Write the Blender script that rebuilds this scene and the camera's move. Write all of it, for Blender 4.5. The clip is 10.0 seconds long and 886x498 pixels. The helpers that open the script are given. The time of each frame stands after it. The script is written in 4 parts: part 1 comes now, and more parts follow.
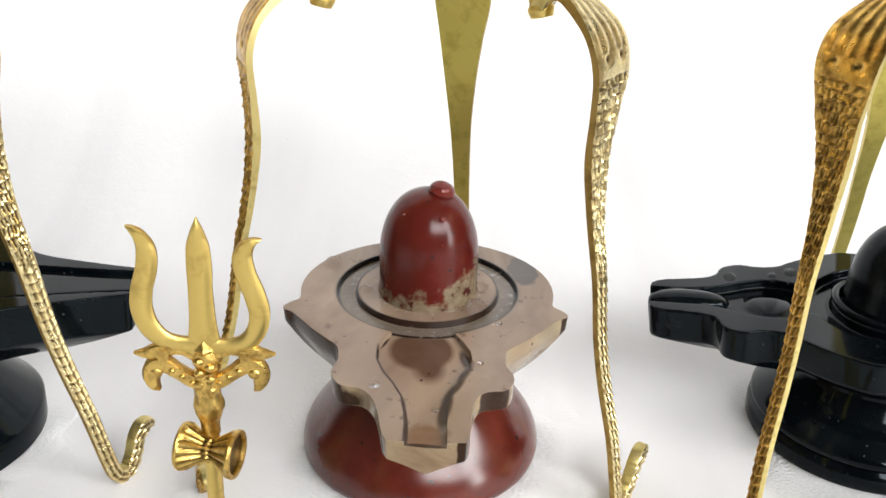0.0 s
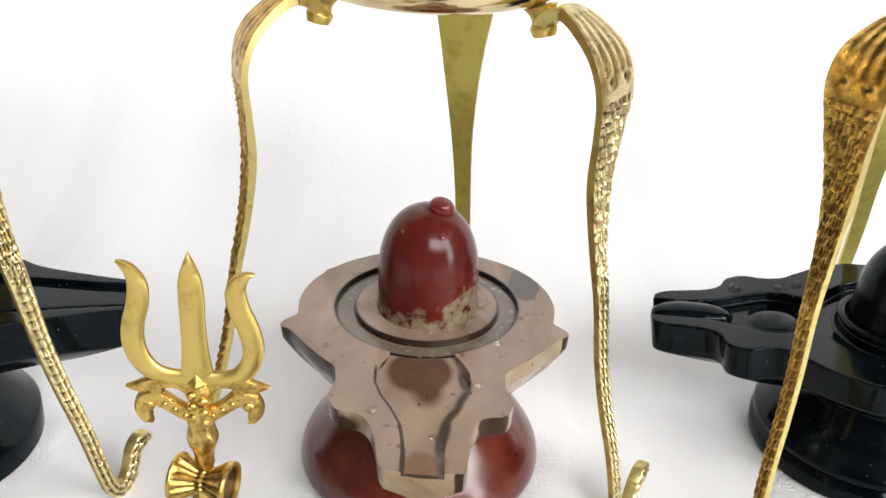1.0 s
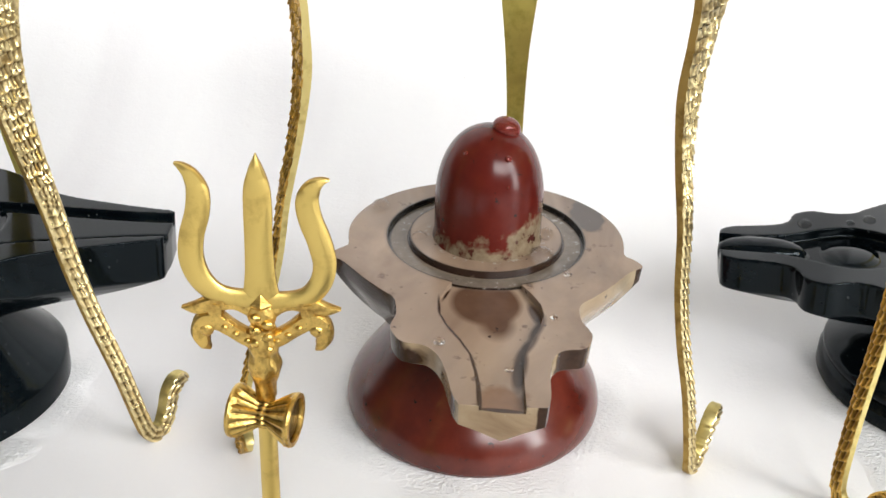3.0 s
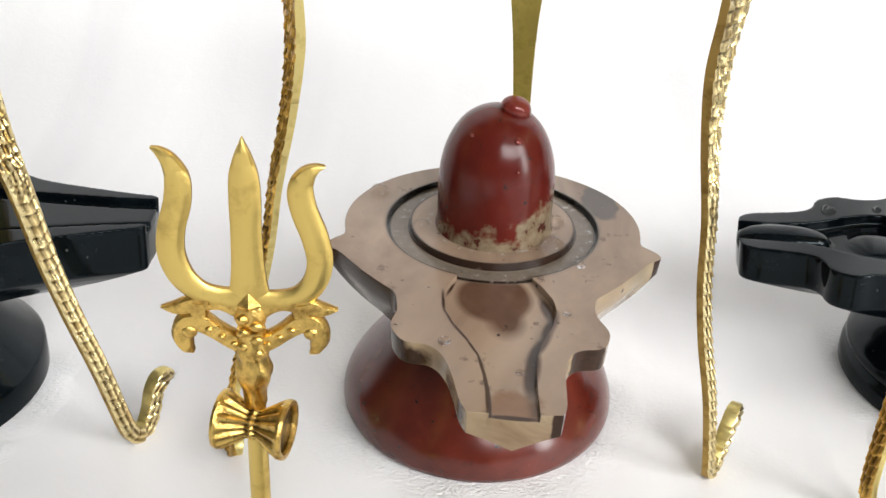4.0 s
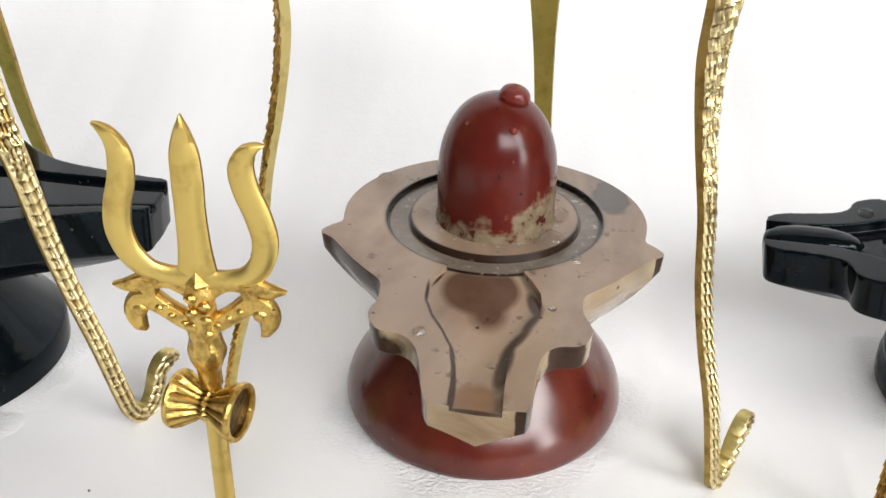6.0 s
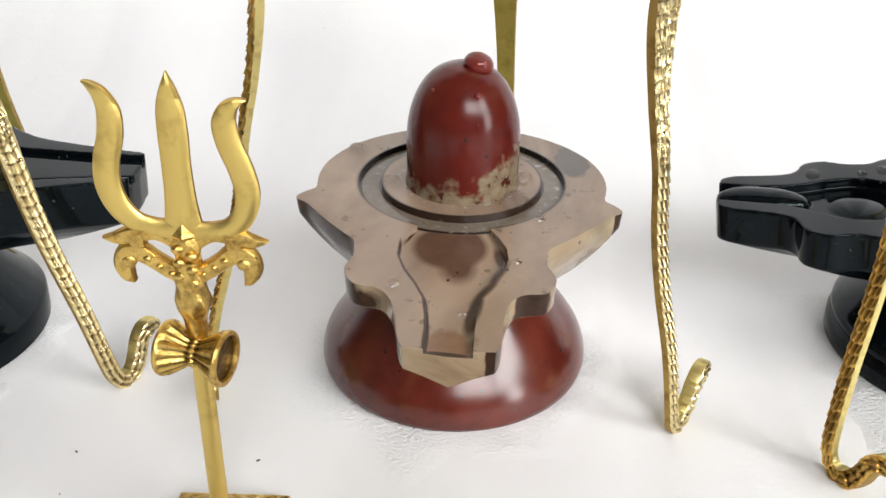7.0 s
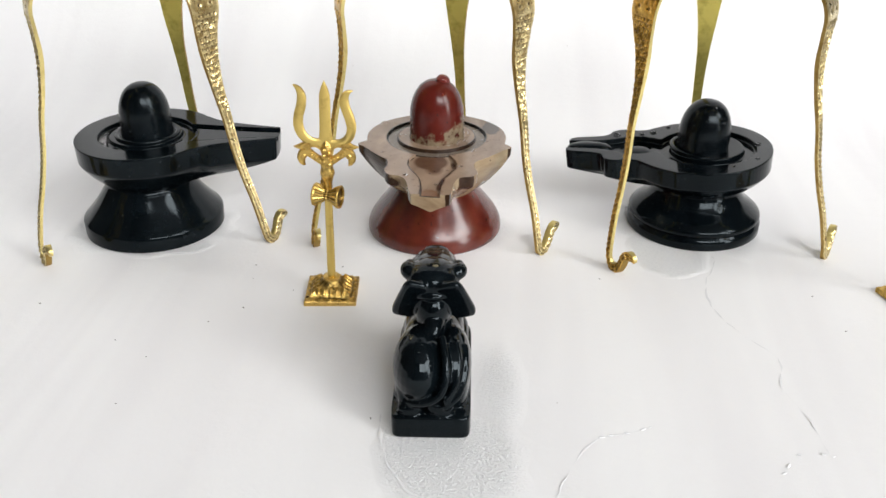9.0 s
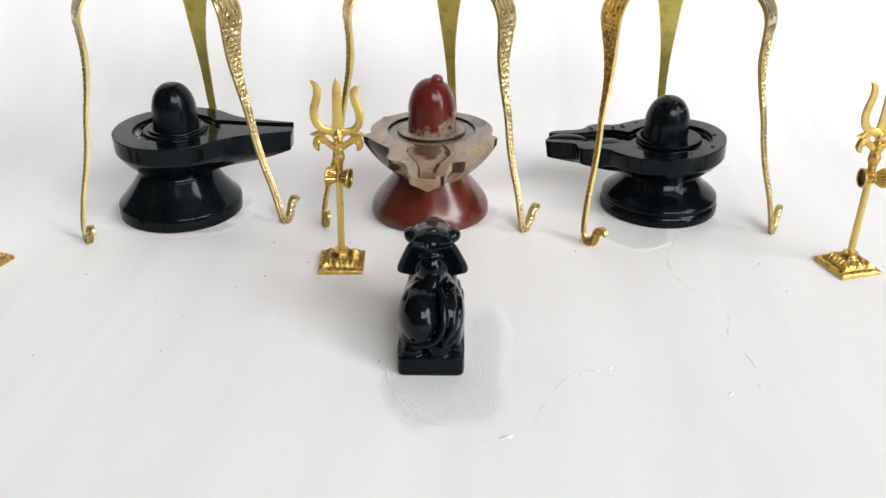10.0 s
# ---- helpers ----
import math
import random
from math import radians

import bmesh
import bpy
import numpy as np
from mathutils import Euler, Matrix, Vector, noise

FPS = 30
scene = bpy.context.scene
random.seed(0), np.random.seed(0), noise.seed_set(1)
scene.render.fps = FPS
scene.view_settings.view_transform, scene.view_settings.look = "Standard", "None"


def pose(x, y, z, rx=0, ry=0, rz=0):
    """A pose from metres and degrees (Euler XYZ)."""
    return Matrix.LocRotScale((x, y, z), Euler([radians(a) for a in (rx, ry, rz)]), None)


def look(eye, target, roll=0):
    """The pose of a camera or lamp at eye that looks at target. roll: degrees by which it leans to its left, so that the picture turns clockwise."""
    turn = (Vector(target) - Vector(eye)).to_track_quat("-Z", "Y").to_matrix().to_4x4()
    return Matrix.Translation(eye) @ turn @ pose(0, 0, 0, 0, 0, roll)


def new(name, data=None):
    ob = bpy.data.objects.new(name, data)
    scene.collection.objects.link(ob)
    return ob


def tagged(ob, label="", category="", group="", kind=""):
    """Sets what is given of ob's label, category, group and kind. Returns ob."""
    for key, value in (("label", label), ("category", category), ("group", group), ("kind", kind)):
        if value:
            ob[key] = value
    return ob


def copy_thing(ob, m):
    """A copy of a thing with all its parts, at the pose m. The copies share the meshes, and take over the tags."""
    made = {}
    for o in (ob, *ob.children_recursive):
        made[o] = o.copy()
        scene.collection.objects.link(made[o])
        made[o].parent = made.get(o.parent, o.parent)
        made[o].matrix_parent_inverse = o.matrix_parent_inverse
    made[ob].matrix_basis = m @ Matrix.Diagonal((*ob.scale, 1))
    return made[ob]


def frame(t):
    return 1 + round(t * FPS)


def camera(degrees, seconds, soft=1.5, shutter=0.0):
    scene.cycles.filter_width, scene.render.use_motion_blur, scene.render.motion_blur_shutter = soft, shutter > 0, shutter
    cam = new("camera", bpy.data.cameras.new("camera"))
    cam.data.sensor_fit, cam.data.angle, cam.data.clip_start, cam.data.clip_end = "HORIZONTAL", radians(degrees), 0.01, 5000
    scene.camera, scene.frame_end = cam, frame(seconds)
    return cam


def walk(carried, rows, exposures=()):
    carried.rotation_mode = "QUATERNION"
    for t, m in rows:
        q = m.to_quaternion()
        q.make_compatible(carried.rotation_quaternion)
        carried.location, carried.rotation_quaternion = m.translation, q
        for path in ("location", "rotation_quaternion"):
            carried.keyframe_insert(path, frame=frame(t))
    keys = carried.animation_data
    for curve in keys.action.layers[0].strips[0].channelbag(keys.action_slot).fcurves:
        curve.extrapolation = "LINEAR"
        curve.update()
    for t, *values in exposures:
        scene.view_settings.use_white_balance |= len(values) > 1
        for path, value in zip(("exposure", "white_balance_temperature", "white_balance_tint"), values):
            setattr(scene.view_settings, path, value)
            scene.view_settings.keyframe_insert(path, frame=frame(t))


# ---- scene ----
cam = camera(50.0, 10.0)
PATH = [
    (0, (0.01, -0.256, 0.198), (-0.018, 1.554, -0.653), 1.5),
    (0.5, (0.012, -0.253, 0.196), (-0.022, 1.545, -0.678), 1.7),
    (1, (0.011, -0.246, 0.208), (-0.025, 1.539, -0.695), 1.7),
    (1.5, (0.017, -0.238, 0.214), (-0.028, 1.537, -0.708), 1.4),
    (2, (0.015, -0.235, 0.212), (-0.033, 1.53, -0.728), 1.6),
    (2.5, (0.008, -0.242, 0.194), (-0.033, 1.52, -0.753), 1.6),
    (2.7, (0.001, -0.239, 0.188), (-0.035, 1.519, -0.765), 1.7),
    (3.8, (-0.018, -0.221, 0.185), (-0.003, 1.524, -0.792), 2.5),
    (4, (-0.011, -0.216, 0.18), (-0.018, 1.518, -0.815), 2.3),
    (4.5, (0.024, -0.192, 0.167), (-0.14, 1.53, -0.836), 0.4),
    (5, (0.047, -0.183, 0.153), (-0.284, 1.518, -0.846), -0.7),
    (5.5, (0.028, -0.193, 0.166), (-0.263, 1.519, -0.827), -0.2),
    (5.7, (0.017, -0.201, 0.173), (-0.239, 1.514, -0.824), 0.3),
    (6.8, (0.014, -0.224, 0.178), (-0.138, 1.5, -0.824), 0.5),
    (7, (0.016, -0.226, 0.174), (-0.127, 1.497, -0.831), 0.6),
    (7.5, (0.011, -0.267, 0.2), (-0.12, 1.465, -0.791), 0.5),
    (8, (0.028, -0.377, 0.238), (-0.102, 1.367, -0.732), 0.2),
    (8.5, (0.038, -0.465, 0.261), (-0.095, 1.289, -0.691), -0.1),
    (9, (0.043, -0.501, 0.258), (-0.088, 1.26, -0.682), -0.1),
    (9.5, (0.042, -0.523, 0.258), (-0.082, 1.245, -0.67), -0.2),
    (10, (0.044, -0.578, 0.27), (-0.063, 1.202, -0.636), -0.1),
]
EXPOSURES = [(0, -1.39), (2, -1.39), (3.5, -1.36), (5, -1.43), (7, -1.39), (8, -1.46), (8.5, -1.53), (10, -1.60)]
walk(cam, [(t, look(eye, target, roll)) for t, eye, target, roll in PATH], EXPOSURES)

# ---- world, window light ----
world = bpy.data.worlds.new("sky")
scene.world = world
world.use_nodes = True
wn = world.node_tree
sky = wn.nodes.new("ShaderNodeTexSky")
sky.sky_type, sky.sun_disc, sky.sun_elevation, sky.sun_rotation = "NISHITA", False, radians(35), radians(120)
wn.nodes["Background"].inputs["Strength"].default_value = 0.12
wn.links.new(sky.outputs["Color"], wn.nodes["Background"].inputs["Color"])

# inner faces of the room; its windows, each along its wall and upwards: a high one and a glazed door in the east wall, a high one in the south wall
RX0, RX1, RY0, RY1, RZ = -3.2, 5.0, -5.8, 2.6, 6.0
# windows out of view, placed by the stones' highlights; SOUTH widened as fill
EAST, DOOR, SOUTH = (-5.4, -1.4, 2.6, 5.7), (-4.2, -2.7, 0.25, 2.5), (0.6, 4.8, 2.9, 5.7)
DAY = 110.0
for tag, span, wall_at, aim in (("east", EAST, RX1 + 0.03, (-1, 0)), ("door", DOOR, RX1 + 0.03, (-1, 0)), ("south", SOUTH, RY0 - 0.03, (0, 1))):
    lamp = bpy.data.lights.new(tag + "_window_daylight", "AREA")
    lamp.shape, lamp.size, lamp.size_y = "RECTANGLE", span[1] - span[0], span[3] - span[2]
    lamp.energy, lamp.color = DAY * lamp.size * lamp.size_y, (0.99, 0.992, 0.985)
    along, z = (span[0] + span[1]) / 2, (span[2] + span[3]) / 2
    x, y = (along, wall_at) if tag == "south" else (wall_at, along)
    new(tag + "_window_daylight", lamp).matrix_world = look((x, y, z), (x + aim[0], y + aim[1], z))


# ---- materials ----
def material(name):
    m = bpy.data.materials.new(name)
    m.use_nodes = True
    nt = m.node_tree
    return m, nt, nt.nodes["Principled BSDF"]


def add(nt, kind, **values):
    n = nt.nodes.new(kind)
    for key, value in values.items():
        n.inputs[key].default_value = value
    return n


def noise_of(nt, scale, detail=4.0, rough=0.55, coords=None):
    n = add(nt, "ShaderNodeTexNoise", Scale=scale, Detail=detail, Roughness=rough)
    c = coords or nt.nodes.new("ShaderNodeTexCoord")
    nt.links.new(c.outputs["Object"], n.inputs["Vector"])
    return n


def ramp_of(nt, source, stops):
    r = nt.nodes.new("ShaderNodeValToRGB")
    nt.links.new(source, r.inputs["Fac"])
    while len(r.color_ramp.elements) < len(stops):
        r.color_ramp.elements.new(0.5)
    for e, (at, c) in zip(r.color_ramp.elements, stops):
        e.position, e.color = at, (*c, 1)
    return r


def mixed(nt, fac, a, b, blend="MIX"):
    m = nt.nodes.new("ShaderNodeMix")
    m.data_type, m.blend_type = "RGBA", blend
    for sock, v in ((m.inputs[0], fac), (m.inputs[6], a), (m.inputs[7], b)):
        if isinstance(v, (int, float)):
            sock.default_value = v
        elif isinstance(v, tuple):
            sock.default_value = (*v, 1)
        else:
            nt.links.new(v, sock)
    return m.outputs[2]


def bumped(nt, bsdf, source, strength, distance):
    b = add(nt, "ShaderNodeBump", Strength=strength, Distance=distance)
    nt.links.new(source, b.inputs["Height"])
    nt.links.new(b.outputs["Normal"], bsdf.inputs["Normal"])
    return b


def plain(name, colour, rough=0.6, metal=0.0, scale=60.0, vary=0.12, bump=0.0):
    m, nt, b = material(name)
    n = noise_of(nt, scale)
    r = ramp_of(nt, n.outputs["Fac"], [(0.25, tuple(c * (1 - vary) for c in colour)), (0.75, tuple(min(1, c * (1 + vary)) for c in colour))])
    nt.links.new(r.outputs["Color"], b.inputs["Base Color"])
    b.inputs["Roughness"].default_value, b.inputs["Metallic"].default_value = rough, metal
    if bump:
        bumped(nt, b, n.outputs["Fac"], 0.4, bump)
    return m


def blot(nt, tc, wob, centre, size, soft=0.18, turn=0.0):
    """1 inside a ragged ellipse of the plan, 0 outside."""
    first = add(nt, "ShaderNodeMapping", Location=(-centre[0], -centre[1], 0))
    nt.links.new(tc.outputs["Object"], first.inputs["Vector"])
    vm = add(nt, "ShaderNodeMapping", Rotation=(0, 0, radians(-turn)))
    nt.links.new(first.outputs["Vector"], vm.inputs["Vector"])
    sc = add(nt, "ShaderNodeMapping", Scale=(1 / size[0], 1 / size[1], 0))
    nt.links.new(vm.outputs["Vector"], sc.inputs["Vector"])
    ln = nt.nodes.new("ShaderNodeVectorMath")
    ln.operation = "LENGTH"
    nt.links.new(sc.outputs["Vector"], ln.inputs[0])
    total = nt.nodes.new("ShaderNodeMath")
    nt.links.new(ln.outputs["Value"], total.inputs[0])
    nt.links.new(wob.outputs["Fac"], total.inputs[1])
    hm = nt.nodes.new("ShaderNodeMapRange")
    nt.links.new(total.outputs[0], hm.inputs["Value"])
    hm.inputs["From Min"].default_value, hm.inputs["From Max"].default_value = 1.54, 1.54 - soft
    return hm.outputs[0]


# wet parts of the sheet: centre, half sizes, turn, softness of the rim
SOAKED = [(0.024, -0.198, 0.035, 0.034, -20, 0.25), (0.042, -0.152, 0.012, 0.046, 0, 0.7), (0.0, 0.012, 0.051, 0.050, 0, 0.3), (0.136, -0.013, 0.025, 0.026, 12, 0.18),
          (-0.139, -0.026, 0.014, 0.008, 20, 0.3), (0.1557, 0.0284, 0.046, 0.045, 0, 0.25), (-0.1697, 0.0041, 0.047, 0.046, 0, 0.2)]


def make_sheet_material(name, tint, dry):
    m, nt, b = material(name)
    tc = nt.nodes.new("ShaderNodeTexCoord")
    mp = add(nt, "ShaderNodeMapping", Rotation=(0, 0, radians(24)), Scale=(16.0, 1.6, 3.0))
    nt.links.new(tc.outputs["Object"], mp.inputs["Vector"])
    streak = add(nt, "ShaderNodeTexNoise", Scale=1.0, Detail=3.0, Roughness=0.55, Distortion=0.5)
    nt.links.new(mp.outputs["Vector"], streak.inputs["Vector"])
    r = ramp_of(nt, streak.outputs["Fac"], [(0.3, (0.80 * tint, 0.79 * tint, 0.80 * tint)), (0.5, (0.85 * tint, 0.845 * tint, 0.85 * tint)), (0.72, (0.88 * tint, 0.88 * tint, 0.88 * tint))])
    spots = noise_of(nt, 330, 2, 0.5, tc)
    dust = ramp_of(nt, spots.outputs["Fac"], [(0.19, (1, 1, 1)), (0.20, (0, 0, 0))])
    colour = mixed(nt, dust.outputs["Color"], r.outputs["Color"], (0.5, 0.48, 0.47))
    wob = noise_of(nt, 26, 2, 0.5, tc)
    wet = None
    for x, y, rx, ry, turn, soft in SOAKED:
        one = blot(nt, tc, wob, (x, y), (rx, ry), soft, turn)
        if wet is None:
            wet = one
        else:
            mx = nt.nodes.new("ShaderNodeMath")
            mx.operation = "MAXIMUM"
            nt.links.new(wet, mx.inputs[0])
            nt.links.new(one, mx.inputs[1])
            wet = mx.outputs[0]
    mp2 = add(nt, "ShaderNodeMapping", Scale=(1.0, 1.7, 1.0))
    nt.links.new(tc.outputs["Object"], mp2.inputs["Vector"])
    crinkle = add(nt, "ShaderNodeTexNoise", Scale=620.0, Detail=4.0, Roughness=0.6, Distortion=0.25)
    nt.links.new(mp2.outputs["Vector"], crinkle.inputs["Vector"])
    soaked = ramp_of(nt, crinkle.outputs["Fac"], [(0.3, (0.80, 0.80, 0.81)), (0.55, (0.88, 0.88, 0.885))])
    nt.links.new(mixed(nt, wet, colour, soaked.outputs["Color"]), b.inputs["Base Color"])
    rr = nt.nodes.new("ShaderNodeMapRange")
    nt.links.new(wet, rr.inputs["Value"])
    rr.inputs["To Min"].default_value, rr.inputs["To Max"].default_value = dry, 0.42
    nt.links.new(rr.outputs[0], b.inputs["Roughness"])
    fine = noise_of(nt, 700, 3, 0.65, tc)
    mid = noise_of(nt, 60, 3, 0.6, tc)
    height = None
    for source, gain in ((fine.outputs["Fac"], 0.00014), (mid.outputs["Fac"], 0.00045), (crinkle.outputs["Fac"], None)):
        mu = nt.nodes.new("ShaderNodeMath")
        mu.operation = "MULTIPLY"
        nt.links.new(source, mu.inputs[0])
        if gain:
            mu.inputs[1].default_value = gain
        else:
            g = nt.nodes.new("ShaderNodeMath")
            g.operation = "MULTIPLY"
            nt.links.new(wet, g.inputs[0])
            g.inputs[1].default_value = 0.0018
            nt.links.new(g.outputs[0], mu.inputs[1])
        if height is None:
            height = mu.outputs[0]
        else:
            ad = nt.nodes.new("ShaderNodeMath")
            nt.links.new(height, ad.inputs[0])
            nt.links.new(mu.outputs[0], ad.inputs[1])
            height = ad.outputs[0]
    bumped(nt, b, height, 0.85, 1.0)
    return m


def make_black_stone(name="polished_black_stone", chisel=55, strength=0.08, relief=0.0008, shine=0.16, rough=0.11):
    m, nt, b = material(name)
    tc = nt.nodes.new("ShaderNodeTexCoord")
    n = noise_of(nt, 55, 5, 0.6, tc)
    r = ramp_of(nt, n.outputs["Fac"], [(0.35, (0.0012, 0.0020, 0.0026)), (0.7, (0.0035, 0.0058, 0.0075))])
    spots = noise_of(nt, 700, 1, 0.4, tc)
    sr = ramp_of(nt, spots.outputs["Fac"], [(0.74, (0, 0, 0)), (0.8, (1, 1, 1))])
    nt.links.new(mixed(nt, sr.outputs["Color"], r.outputs["Color"], (0.05, 0.055, 0.055)), b.inputs["Base Color"])
    rr = ramp_of(nt, n.outputs["Fac"], [(0.3, (rough,) * 3), (0.75, (rough + 0.12,) * 3)])
    nt.links.new(rr.outputs["Color"], b.inputs["Roughness"])
    b.inputs["Specular IOR Level"].default_value = shine
    # blue of the reflected sky, put into the stone's own tint
    b.inputs["Specular Tint"].default_value = (0.80, 0.93, 1.0, 1)
    bumped(nt, b, noise_of(nt, chisel, 2, 0.5, tc).outputs["Fac"], strength, relief)
    return m


def make_red_stone(name, low, high, stain, gloss=0.34, rough=0.13, coat=0.0):
    """Polished red stone; stain: height below which the pale stone shows through in ragged patches."""
    m, nt, b = material(name)
    tc = nt.nodes.new("ShaderNodeTexCoord")
    n = noise_of(nt, 70, 5, 0.6, tc)
    r = ramp_of(nt, n.outputs["Fac"], [(0.3, low), (0.72, high)])
    colour = r.outputs["Color"]
    if stain:
        sep = nt.nodes.new("ShaderNodeSeparateXYZ")
        nt.links.new(tc.outputs["Object"], sep.inputs[0])
        rag = noise_of(nt, 190, 3, 0.55, tc)
        ma = nt.nodes.new("ShaderNodeMath")
        ma.operation = "MULTIPLY_ADD"
        nt.links.new(rag.outputs["Fac"], ma.inputs[0])
        ma.inputs[1].default_value = 0.026
        lean = nt.nodes.new("ShaderNodeMath")
        lean.operation = "MULTIPLY_ADD"
        nt.links.new(sep.outputs["X"], lean.inputs[0])
        lean.inputs[1].default_value = -0.36
        nt.links.new(sep.outputs["Z"], lean.inputs[2])
        nt.links.new(lean.outputs[0], ma.inputs[2])
        edge = ramp_of(nt, ma.outputs[0], [(stain, (1, 1, 1)), (stain + 0.0005, (0, 0, 0))])
        pale = noise_of(nt, 260, 4, 0.6, tc)
        pr = ramp_of(nt, pale.outputs["Fac"], [(0.38, (0.060, 0.016, 0.012)), (0.42, (0.165, 0.118, 0.073)), (0.7, (0.26, 0.205, 0.135))])
        colour = mixed(nt, edge.outputs["Color"], colour, pr.outputs["Color"])
    specks = noise_of(nt, 420, 2, 0.5, tc)
    sp = ramp_of(nt, specks.outputs["Fac"], [(0.27, (1, 1, 1)), (0.31, (0, 0, 0))])
    nt.links.new(mixed(nt, sp.outputs["Color"], colour, (0.02, 0.012, 0.01)), b.inputs["Base Color"])
    rr = ramp_of(nt, n.outputs["Fac"], [(0.3, (rough,) * 3), (0.75, (rough + 0.11,) * 3)])
    nt.links.new(rr.outputs["Color"], b.inputs["Roughness"])
    b.inputs["Specular IOR Level"].default_value = gloss
    b.inputs["Coat Weight"].default_value = coat
    b.inputs["Coat Roughness"].default_value = 0.20
    bumped(nt, b, n.outputs["Fac"], 0.06, 0.0006)
    return m


def ring_mark(nt, tc, radius, width, wob, amount):
    """A ring of colour in the plan: strongest at the radius, broken up by noise."""
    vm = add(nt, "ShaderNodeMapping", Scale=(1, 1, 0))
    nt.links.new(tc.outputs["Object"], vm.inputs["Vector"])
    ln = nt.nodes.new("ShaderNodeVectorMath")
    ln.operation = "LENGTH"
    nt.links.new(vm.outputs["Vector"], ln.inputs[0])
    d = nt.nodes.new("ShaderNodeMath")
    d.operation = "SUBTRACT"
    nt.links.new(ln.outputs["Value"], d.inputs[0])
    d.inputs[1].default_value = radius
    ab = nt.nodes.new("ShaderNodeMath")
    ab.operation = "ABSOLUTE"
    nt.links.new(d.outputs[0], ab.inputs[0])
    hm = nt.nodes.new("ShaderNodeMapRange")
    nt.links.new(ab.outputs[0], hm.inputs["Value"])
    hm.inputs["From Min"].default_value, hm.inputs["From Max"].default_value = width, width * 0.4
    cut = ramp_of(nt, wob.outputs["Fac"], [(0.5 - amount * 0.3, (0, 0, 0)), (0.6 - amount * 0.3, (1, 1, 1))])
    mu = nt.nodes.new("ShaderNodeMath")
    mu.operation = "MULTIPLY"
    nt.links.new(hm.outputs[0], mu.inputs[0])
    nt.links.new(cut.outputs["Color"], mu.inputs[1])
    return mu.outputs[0]


